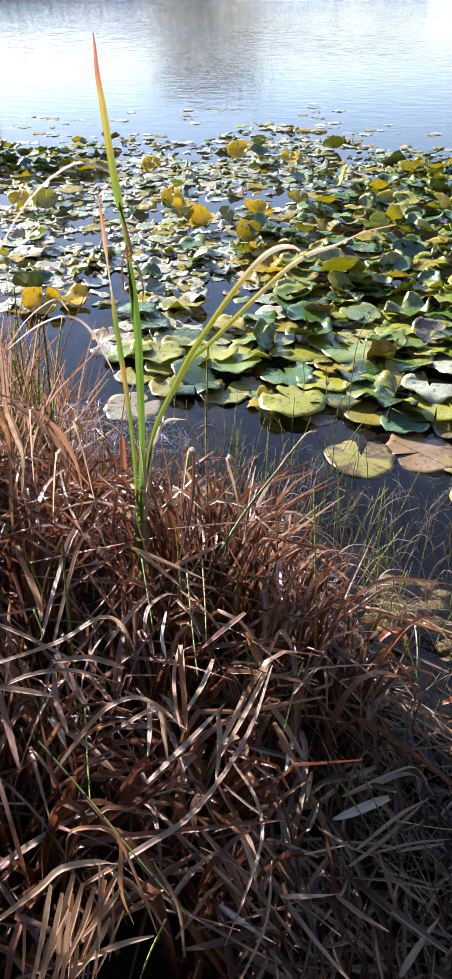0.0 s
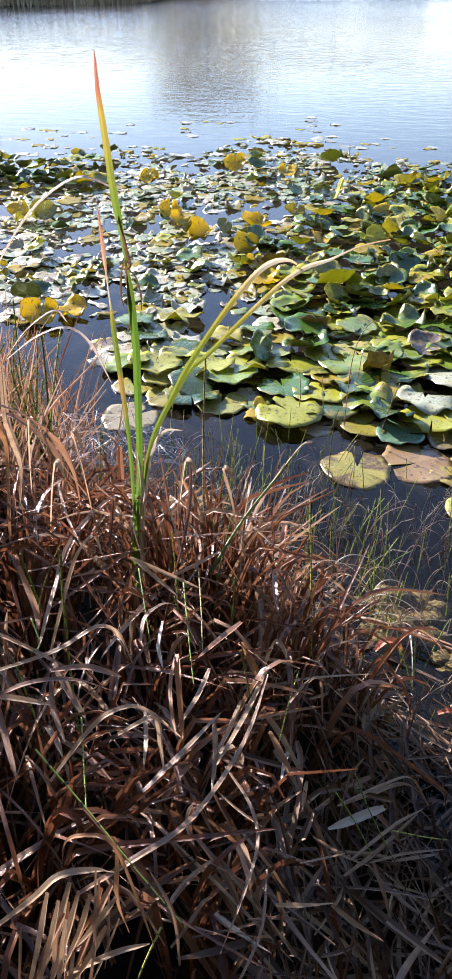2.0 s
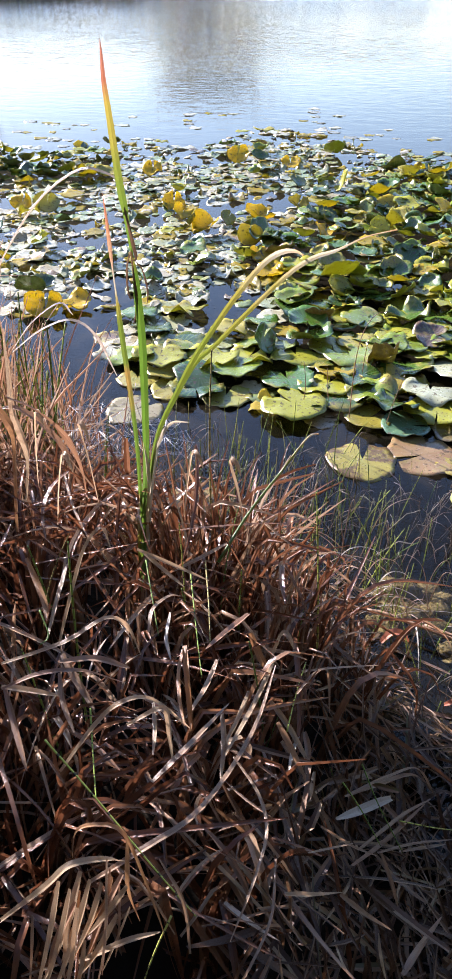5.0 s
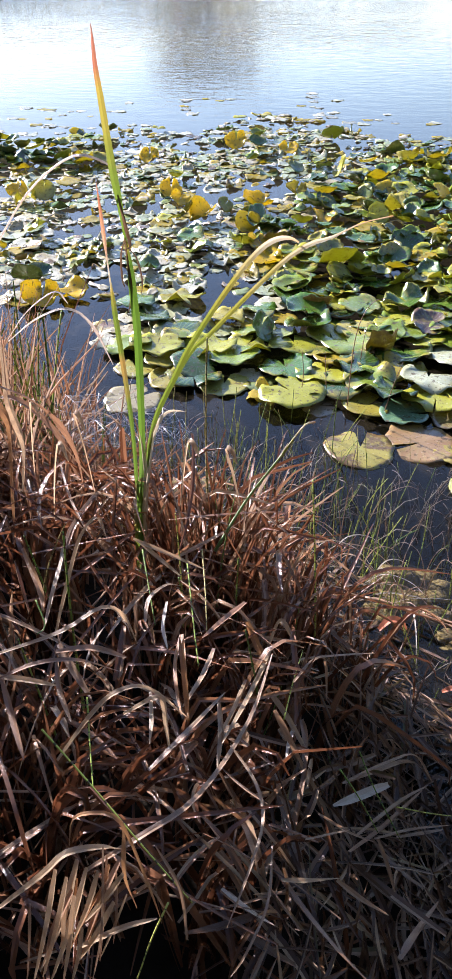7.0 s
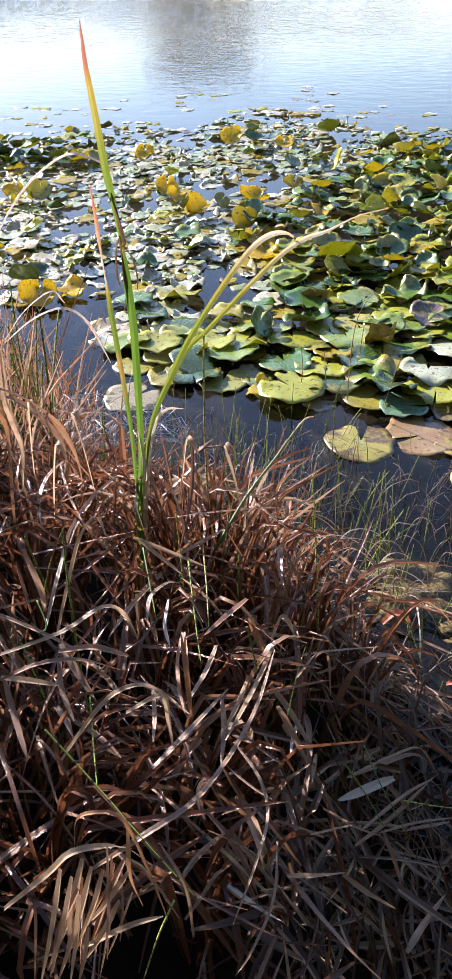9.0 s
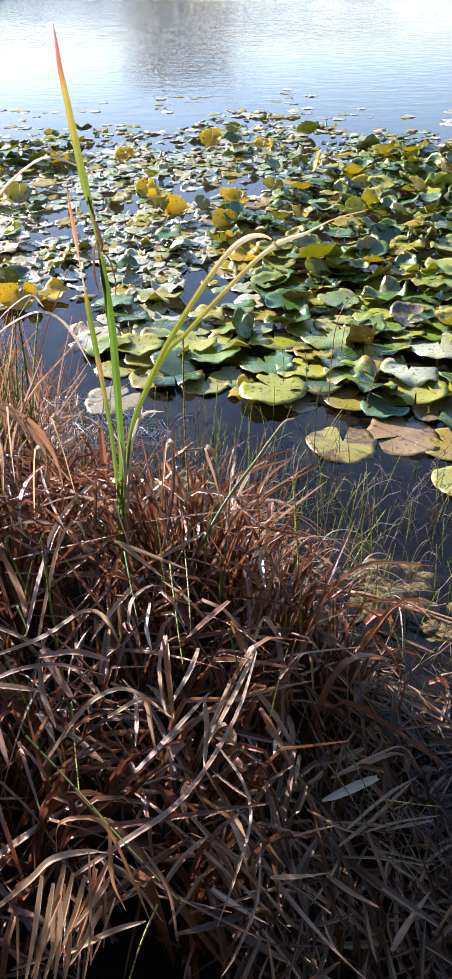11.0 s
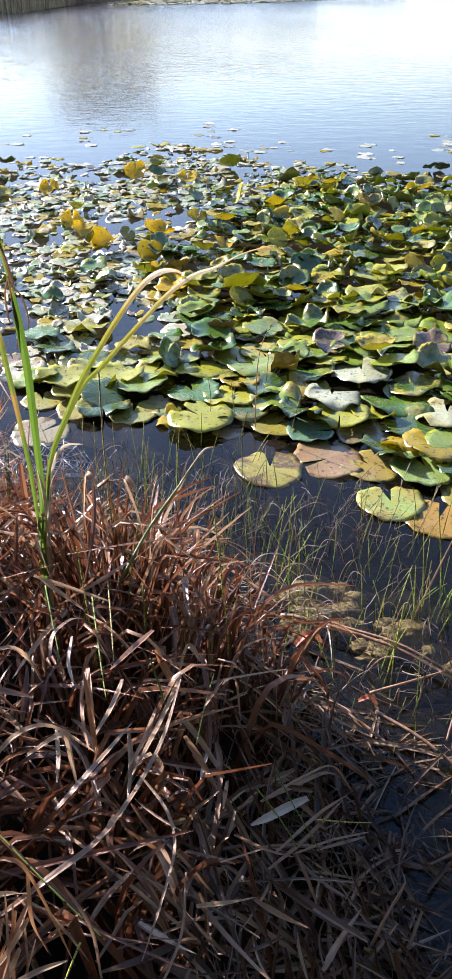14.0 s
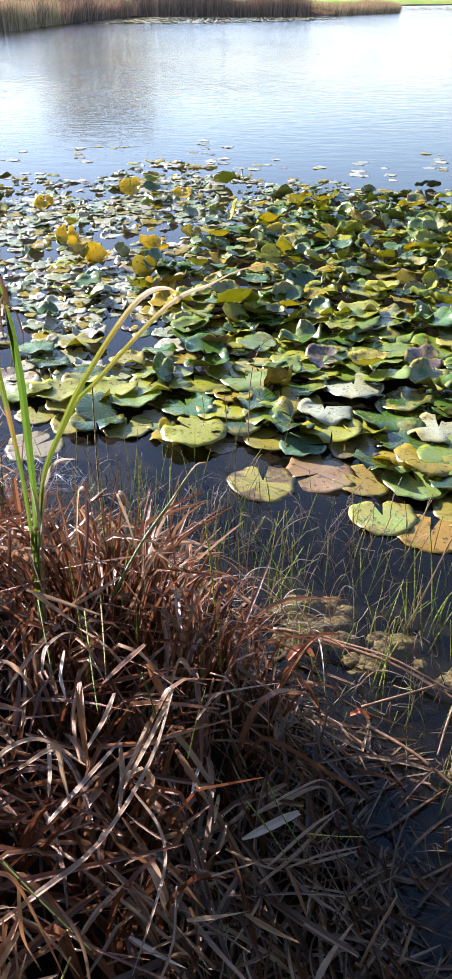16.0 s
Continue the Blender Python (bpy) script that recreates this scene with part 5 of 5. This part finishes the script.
for i, (x, y, c, sp, size) in enumerate([(-0.62, 2.2, 12, 0.06, 1.1), (-0.52, 2.05, 12, 0.06, 1.1), (-0.72, 2.35, 12, 0.07, 1.1), (-0.42, 2.0, 7, 0.05, 0.9), (-0.85, 2.6, 12, 0.08, 1.0), (-0.66, 1.95, 14, 0.06, 1.1), (-0.60, 2.08, 12, 0.05, 1.1), (-0.78, 2.2, 12, 0.07, 1.1), (-0.5, 2.3, 8, 0.06, 0.9)]):
    horsetail_clump(x, y, pile(x, y) - 0.05, c, sp, 400 + i, size * 1.35, "yellow-green horsetail stems among the dead sedge")
for i, (x, y) in enumerate([(-0.02, 1.25), (0.03, 1.28), (0.2, 1.35), (0.1, 1.1), (-0.2, 1.0), (0.28, 1.5), (-0.3, 1.2), (0.0, 1.5), (0.24, 1.1), (-0.12, 1.75)]):
    horsetail_clump(x, y, pile(x, y) - 0.16, 2, 0.02, 500 + i, 0.95, "single green horsetail stems poking out of the dead sedge")


def dry_stalk(pts, r, label="thin dry stalk standing in the shallows", material=None):
    line = spline(pts, 14)
    o = line[0].copy()
    V, F, U = [], [], []
    tube(V, F, U, [p - o for p in line], lambda u: r * (1 - 0.5 * u), 5)
    return thing("dry_stalk", mesh_from("dry_stalk", V, F, U, [material or M_dry["grey"]]), label, "dry stalk", "dry stalks", at=Matrix.Translation(o))


dry_stalk([(0.011, 1.283, 0.628), (0.070, 1.377, 0.678), (0.136, 1.471, 0.713), (0.186, 1.518, 0.760), (0.211, 1.537, 0.759)], 0.0034, "long yellowish stalk leaning out of the heap", M_cat_gold)
dry_stalk([(0.822, 1.750, -0.009), (0.904, 1.800, 0.187), (0.941, 1.820, 0.284), (0.992, 1.850, 0.370)], 0.003, "long pale stalk slanting out of the water")
dry_stalk([(0.491, 2.873, -0.020), (0.490, 2.873, 0.186), (0.499, 2.893, 0.311), (0.522, 2.913, 0.392), (0.562, 2.933, 0.441), (0.608, 2.953, 0.443)], 0.0022, "tall thin dry stem bending over the lily pads")
dry_stalk([(0.584, 3.233, -0.020), (0.589, 3.233, 0.091), (0.599, 3.253, 0.171), (0.611, 3.273, 0.191)], 0.0022, "tall thin dry stem bending over the lily pads")
dry_stalk([(0.630, 2.826, -0.020), (0.644, 2.826, 0.073), (0.668, 2.846, 0.160), (0.690, 2.866, 0.218)], 0.0022, "tall thin dry stem bending over the lily pads")
dry_stalk([(0.419, 2.985, -0.020), (0.407, 2.985, 0.099), (0.401, 3.005, 0.174)], 0.0022, "tall thin dry stem bending over the lily pads")
dry_stalk([(0.305, 2.984, -0.020), (0.314, 2.984, 0.099), (0.304, 3.004, 0.202)], 0.0022, "tall thin dry stem bending over the lily pads")


def green_stem(pts):
    line = spline(pts, 18)
    o = line[0].copy()
    V, F, U = [], [], []
    tube(V, F, U, [p - o for p in line], lambda u: 0.0015 * (1 - 0.4 * u), 5, lambda i: i * 0.5 + 0.1)
    return thing("bent_horsetail", mesh_from("bent_horsetail", V, F, U, [M_horsetail]), "thin green horsetail stem bent across the dead sedge", "horsetail", "loose horsetail stems", at=Matrix.Translation(o))


green_stem([(-0.205, 0.827, 0.711), (-0.127, 0.754, 0.698), (-0.058, 0.693, 0.669), (0.005, 0.647, 0.624)])
green_stem([(-0.162, 0.907, 0.675), (-0.148, 0.842, 0.669), (-0.132, 0.771, 0.662)])
green_stem([(-0.038, 1.236, 0.642), (-0.018, 1.089, 0.634), (-0.006, 1.010, 0.624)])
green_stem([(-0.015, 1.312, 0.605), (-0.002, 1.170, 0.627), (0.004, 1.085, 0.622)])
green_stem([(-0.024, 0.646, 0.626), (-0.043, 0.613, 0.603), (-0.059, 0.581, 0.571)])
green_stem([(-0.119, 1.241, 0.667), (-0.098, 1.149, 0.661), (-0.080, 1.071, 0.652)])
green_stem([(-0.257, 1.040, 0.739), (-0.237, 1.002, 0.724), (-0.245, 0.983, 0.724)])
green_stem([(0.135, 0.997, 0.506), (0.156, 1.089, 0.490), (0.180, 1.179, 0.470)])
green_stem([(0.286, 1.055, 0.333), (0.311, 1.001, 0.297), (0.355, 0.937, 0.240)])
green_stem([(0.362, 1.005, 0.228), (0.448, 1.043, 0.141), (0.503, 1.063, 0.098)])
green_stem([(0.238, 0.982, 0.386), (0.273, 0.956, 0.340), (0.305, 0.916, 0.299)])
rs = random.Random(77)
for _ in range(40):
    x = rs.uniform(-0.3, 0.75)
    y = 2.25 - 0.75 * max(0, x) + rs.gauss(0, 0.14)
    if inland(x, y) > 0.06:
        continue
    a, h, l = rs.uniform(0, 6.3), rs.uniform(0.04, 0.22), rs.uniform(0.05, 0.22)
    dx, dy = math.cos(a) * l, math.sin(a) * l * 0.6
    dry_stalk([(x, y, -0.04), (x + dx * 0.35, y + dy * 0.35, h * 0.8), (x + dx * 0.8, y + dy * 0.8, h), (x + dx * 1.1, y + dy * 1.1, h * rs.uniform(0.5, 0.9))], rs.uniform(0.0008, 0.0018))


# ---- dead broken stalks standing in the shallows ----
def twig_mesh(rng, height):
    """A thin dead stalk, snapped over at a node, some with a side shoot."""
    V, F, U = [], [], []
    lean = rng.gauss(0, 0.25)
    snap = rng.uniform(0.5, 0.95)
    p, a, line = Vector((0, 0, 0)), lean, []
    for i in range(11):
        line.append(p.copy())
        if rng.random() < 0.3:
            a += rng.gauss(0, 0.3)
        if abs(i / 10 - snap) < 0.06:
            a += rng.choice((-1, 1)) * rng.uniform(0.6, 2.2)
        p = p + Vector((math.sin(a), rng.gauss(0, 0.1), math.cos(a))) * (height / 10)
    r = rng.uniform(0.0009, 0.0021)
    tube(V, F, U, line, lambda u: r * (1 - 0.4 * u), 4)
    if rng.random() < 0.6:
        k = rng.randint(3, 7)
        d = Vector((rng.gauss(0, 1), rng.gauss(0, 0.5), rng.uniform(0.2, 1))).normalized() * height * rng.uniform(0.2, 0.45)
        tube(V, F, U, [line[k], line[k] + d * 0.6, line[k] + d + Vector((0, 0, -0.01))], lambda u: r * 0.7 * (1 - 0.5 * u), 4)
    return mesh_from("stalk", V, F, U, [M_twig])


M_twig = leaf_material("dead_twig", [(0, (0.03, 0.022, 0.018)), (0.35, (0.09, 0.06, 0.04)), (0.65, (0.22, 0.16, 0.10)), (0.85, (0.42, 0.35, 0.25)), (1, (0.20, 0.22, 0.05))], 0.1, 0.5, True)
TWIGS = [twig_mesh(random.Random(600 + i), h) for i, h in enumerate((0.12, 0.16, 0.2, 0.24, 0.28, 0.18, 0.14, 0.3, 0.22, 0.26, 0.1, 0.2))]
rk = random.Random(79)
made = 0
while made < 42:
    x, y = rk.uniform(-0.45, 1.15), rk.uniform(1.2, 2.75)
    d = inland(x, y)
    if not -0.62 < d < 0.03 or rk.random() < -d * 0.9:
        continue
    root = base_of("dead_stalks", (x, y, -0.06), "broken dead stalks standing in the shallow water", "dead stalks", "dead stalks in the shallows")
    for _ in range(rk.randint(6, 11)):
        o = child("stalk", rk.choice(TWIGS), root)
        k = rk.uniform(0.7, 1.25)
        o.matrix_basis = Matrix.Translation((rk.gauss(0, 0.06), rk.gauss(0, 0.06), 0)) @ Euler((rk.gauss(0, 0.25), rk.gauss(0, 0.25), rk.uniform(0, 6.3))).to_matrix().to_4x4() @ Matrix.Diagonal((k, k, k, 1))
    made += 1


rt = random.Random(78)
for _ in range(46):
    x = rt.uniform(0.05, 0.55)
    y = 2.12 - 0.72 * x + rt.gauss(0, 0.06)
    a, h, l = rt.gauss(-0.5, 0.7), rt.uniform(0.02, 0.13), rt.uniform(0.08, 0.26)
    dx, dy, z = math.cos(a) * l, math.sin(a) * l * 0.6, max(0.0, pile(x, y)) - 0.01
    tone = rt.choice(("pale", "grey", "grey"))
    dry_leaf([(x - dx * 0.4, y - dy * 0.4, z), (x, y, z + h), (x + dx * 0.5, y + dy * 0.5, z + h * 0.9), (x + dx * 0.9, y + dy * 0.9, max(0.0, z + h * 0.2))], rt.uniform(0.002, 0.005), tone)


def fallen_reed(pts, width):
    line = spline(pts, 16)
    o = line[0].copy()
    V, F, U = [], [], []
    tube(V, F, U, [p - o for p in line], lambda u: width * 0.5 * (1 - 0.3 * u), 6)
    return thing("fallen_reed", mesh_from("fallen_reed", V, F, U, [M_stick]), "fallen brown reed stem lying across shallow water", "reed stem", "fallen reeds", at=Matrix.Translation(o))


fallen_reed([(0.42, 1.76, 0.03), (0.48, 1.737, 0.035), (0.633, 1.647, 0.04), (0.755, 1.572, 0.03), (0.889, 1.449, 0.01)], 0.012)
fallen_reed([(0.574, 1.706, 0.03), (0.727, 1.601, 0.045), (0.863, 1.481, 0.03)], 0.008)
fallen_reed([(0.608, 1.455, 0.03), (0.724, 1.478, 0.035), (0.839, 1.51, 0.03)], 0.008)
fallen_reed([(0.882, 1.472, 0.05), (0.821, 1.394, 0.03), (0.769, 1.312, 0.0)], 0.009)
fallen_reed([(0.6, 1.38, 0.05), (0.698, 1.293, 0.04), (0.80, 1.19, 0.0)], 0.010)


# ---- silt and algae just under the surface ----
def algae(x, y, z, rx, ry, rz, seed):
    bm = bmesh.new()
    bmesh.ops.create_icosphere(bm, subdivisions=3, radius=1.0)
    for v in bm.verts:
        n = noise.noise(v.co * 2.1 + Vector((seed, 0, 0))) * 0.4 + noise.noise(v.co * 6 + Vector((seed, 3, 0))) * 0.35 + noise.noise(v.co * 14 + Vector((seed, 5, 0))) * 0.2
        v.co = Vector((v.co.x * rx, v.co.y * ry, v.co.z * rz)) * (1 + n)
    me = bpy.data.meshes.new("algae_clump")
    bm.to_mesh(me)
    bm.free()
    me.materials.append(M_algae)
    me.polygons.foreach_set("use_smooth", [True] * len(me.polygons))
    thing("algae_clump", me, "tan clump of silted algae just under the water", "algae", "algae clumps", at=Matrix.Translation((x, y, z)))


ra = random.Random(9)
for cx, cy, spread, count in [(0.605, 1.90, 0.035, 5), (0.46, 1.88, 0.09, 7), (0.58, 1.76, 0.09, 7), (0.70, 1.66, 0.07, 5), (0.13, 2.2, 0.10, 5), (-0.1, 2.38, 0.08, 4), (0.88, 1.28, 0.08, 6), (0.9, 1.55, 0.08, 4), (0.66, 1.85, 0.05, 5), (0.55, 1.83, 0.07, 6), (0.78, 1.72, 0.06, 4)]:
    for _ in range(count):
        r = ra.uniform(0.018, 0.042)
        algae(cx + ra.gauss(0, spread * 0.7), cy + ra.gauss(0, spread * 0.35), -0.024 - ra.uniform(0, 0.018), r * ra.uniform(1, 1.9), r, r * 0.6, ra.uniform(0, 90))
dry_leaf([(0.445, 1.655, 0.012), (0.470, 1.665, 0.040), (0.500, 1.668, 0.038), (0.525, 1.660, 0.010)], 0.024, "rust")
dry_leaf([(0.575, 1.445, 0.015), (0.600, 1.440, 0.034), (0.625, 1.430, 0.012)], 0.015, "rust")


# ---- spider web between the stems ----
def spider_web(center, radius):
    root = base_of("spider_web", center, "torn silvery spider web hung between sedge stems", "spider web")
    rw = random.Random(61)
    arms = []
    for k in range(13):
        t = 2 * math.pi * k / 13 + rw.gauss(0, 0.06)
        e = Vector((math.cos(t), math.sin(t) * 0.8, 0.45 * math.sin(t) - 0.15 * math.cos(t))) * radius * rw.uniform(0.75, 1.2)
        arms.append(e)
    V, F, U = [], [], []
    for e in arms:
        tube(V, F, U, [e * 0.02, e * 0.5, e], lambda u: 0.0006, 3)
    child("radial_thread", mesh_from("radial_thread", V, F, U, [M_web]), root)
    V, F, U = [], [], []
    for ring in range(4, 22):
        for k in range(13):
            if rw.random() < 0.3 + 0.5 * smooth(0, 1, noise.noise(Vector((math.cos(k), math.sin(k), ring * 0.2))) + 0.5):
                continue
            a, b = arms[k] * (ring / 22), arms[(k + 1) % 13] * (ring / 22)
            tube(V, F, U, [a, (a + b) * 0.5 - Vector((0, 0, 0.003)), b], lambda u: 0.0005, 3)
    child("spiral_thread", mesh_from("spiral_thread", V, F, U, [M_web]), root)


spider_web((-0.305, 1.80, 0.60), 0.10)
spider_web((-0.131, 1.720, 0.634), 0.065)


# ---- far shore ----
def far_reeds(name, line, height, depth, count, seed, label, material):
    rng = random.Random(seed)
    V, F, U = [], [], []
    lens = [math.dist(a, b) for a, b in zip(line, line[1:])]
    for _ in range(count):
        (ax, ay), (bx, by) = rng.choices(list(zip(line, line[1:])), lens)[0]
        u, d = rng.random(), rng.random() ** 1.3 * depth
        nx, ny = -(by - ay), bx - ax
        k = math.hypot(nx, ny)
        x, y = ax + (bx - ax) * u + nx / k * d, ay + (by - ay) * u + ny / k * d
        h = height * rng.uniform(0.55, 1.1) * (0.8 + 0.4 * noise.noise(Vector((x * 0.35, y * 0.35, 1))))
        lx, ly = rng.gauss(0, 0.16), rng.gauss(0, 0.16)
        p = Vector((x, y, max(-0.05, soil(x, y) - 0.03)))
        ribbon(V, F, U, [p, p + Vector((lx * 0.3, ly * 0.3, h * 0.55)), p + Vector((lx, ly, h * rng.uniform(0.85, 1)))], rng.uniform(0.025, 0.06), lambda t: 1 - 0.7 * t, (0.2, -1, 0), 0.2)
    thing(name, mesh_from(name, V, F, U, [material]), label, "reeds", kind="stuff")


far_reeds("reed_bed", [(-22, 32.6), (-9.0, 37.0), (-5.0, 39.5), (-3.6, 46.0)], 1.5, 3.5, 11000, 21, "straw-coloured and brown dry reeds along the far shore", M_reed)
far_reeds("reed_bed", [(-3.6, 46.0), (0.0, 58.0), (11.9, 58.5)], 1.45, 3.5, 11000, 22, "grey-brown dry reeds along the far shore", M_reed_dark)
far_reeds("reed_bed", [(11.9, 58.5), (12.6, 59.2), (14.6, 62.2)], 0.32, 1.2, 900, 24, "short brown reeds in front of a green lawn", M_reed_dark)
far_reeds("reed_bed", [(14.4, 61.9), (16.0, 64.0), (21.0, 69.0), (22.5, 73.0)], 0.85, 3.0, 5000, 23, "low straw-coloured reeds at the tip of the shore", M_reed)


def far_lilies():
    rng = random.Random(31)
    b = PadBatch()
    for _ in range(3200):
        if rng.random() < 0.85:
            u = rng.random()
            x, y = -3.0 + u * 16, 47 + rng.random() * 11 + u * 1.5
            if side_of(FAR_SHORE, x, y) > -0.3 or (x + 3) / 16 * 12 + 44 > y + 2:
                continue
        else:
            x, y = rng.uniform(24, 48), rng.uniform(78, 92)
        d = rng.uniform(0.2, 0.4)
        m = Matrix.Translation((x, y, 0.012)) @ Euler((rng.gauss(0, 0.06), rng.gauss(0, 0.06), rng.uniform(0, 6))).to_matrix().to_4x4()
        b.add(pad_geometry(rng, d, 7, 1, 0.05, 0.03), m, rng.choice([(0.22, 0.21, 0.12), (0.12, 0.10, 0.06), (0.40, 0.36, 0.24), (0.36, 0.32, 0.18)]), rng.uniform(0.0, 0.4))
    thing("lily_pads", b.mesh("far_lily_pads"), "thin scatter of lily pads along the far shore", "lily pads", kind="stuff")


far_lilies()


def build_tree(x, y, height, spread, leaves, seed, label, low=0.1, floor=0.0):
    rng = random.Random(seed)
    z = soil(x, y)
    root = base_of("tree", (x, y, z), label, "tree", "trees and shrubs round the pond")
    V, F, U = [], [], []
    trunk = [Vector((0.1 * math.sin(i), 0.1 * math.cos(i * 1.7), height * 0.85 * i / 8)) for i in range(9)]
    tube(V, F, U, trunk, lambda u: 0.11 * (1 - 0.85 * u), 8)
    tips = []
    for i in range(26):
        a, s = rng.uniform(0, 6.3), rng.uniform(low, 0.95)
        b = trunk[0].lerp(trunk[-1], s)
        l = spread * 0.5 * (1.15 - 0.65 * s) * rng.uniform(0.6, 1.1)
        e = b + Vector((math.cos(a) * l, math.sin(a) * l, l * rng.uniform(0.15, 0.6)))
        mid = b.lerp(e, 0.5) + Vector((0, 0, 0.2))
        tube(V, F, U, spline([b, mid, e], 6), lambda u: 0.06 * (1 - 0.8 * u), 5)
        tips += [(b.lerp(e, k), spread * 0.085) for k in (0.5, 0.7, 0.85, 1.0)]
    child("trunk", mesh_from("trunk", V, F, U, [M_bark]), root)
    V, F, U = [], [], []
    for _ in range(leaves):
        c, r = rng.choice(tips)
        p = c + Vector((rng.gauss(0, r), rng.gauss(0, r), rng.gauss(0, r * 0.7)))
        if p.z < floor:
            continue
        # larger leaves at y < 0, where the added trees block the sky
        d = Vector((rng.gauss(0, 1), rng.gauss(0, 1), rng.gauss(-0.3, 0.7))).normalized() * rng.uniform(0.14, 0.28) * (1.5 if y < 0 else 1.0)
        ribbon(V, F, U, [p, p + d * 0.5, p + d], 0.14 if y > 0 else 0.2, lambda u: 0.25 + 1.5 * u * (1 - u) * 2, (rng.gauss(0, 1), rng.gauss(0, 1), 1), 0.15)
    child("crown", mesh_from("crown", V, F, U, [M_tree_leaf]), root)


build_tree(-3.0, 68.0, 7.6, 14.0, 7500, 41, "broad leafy tree standing behind the far reeds")
build_tree(-16.8, 44.0, 10.5, 6.5, 6500, 42, "yellow-green tree at the pond's far side")
V, F, U = [], [], []
tube(V, F, U, [Vector((0, 0, i * 1.1)) for i in range(7)], lambda u: 0.05 - 0.02 * u, 8)
thing("pole", mesh_from("pole", V, F, U, [M_pole]), "slim grey pole standing behind the far shore", "pole", at=Matrix.Translation((7.6, 75.0, soil(7.6, 75.0))))


# ---- unseen trees added to close the bank behind and block sky light ----
for i, (x, y, h) in enumerate([(-6.5, -3.0, 7.0), (-3.2, -5.6, 8.0), (1.0, -6.2, 8.5), (5.2, -4.8, 8.0), (8.0, -1.0, 7.0)]):
    build_tree(x, y, h, 8.0, 12000, 160 + i, "dense dark unseen tree added on the bank behind to block sky light", 0.03)
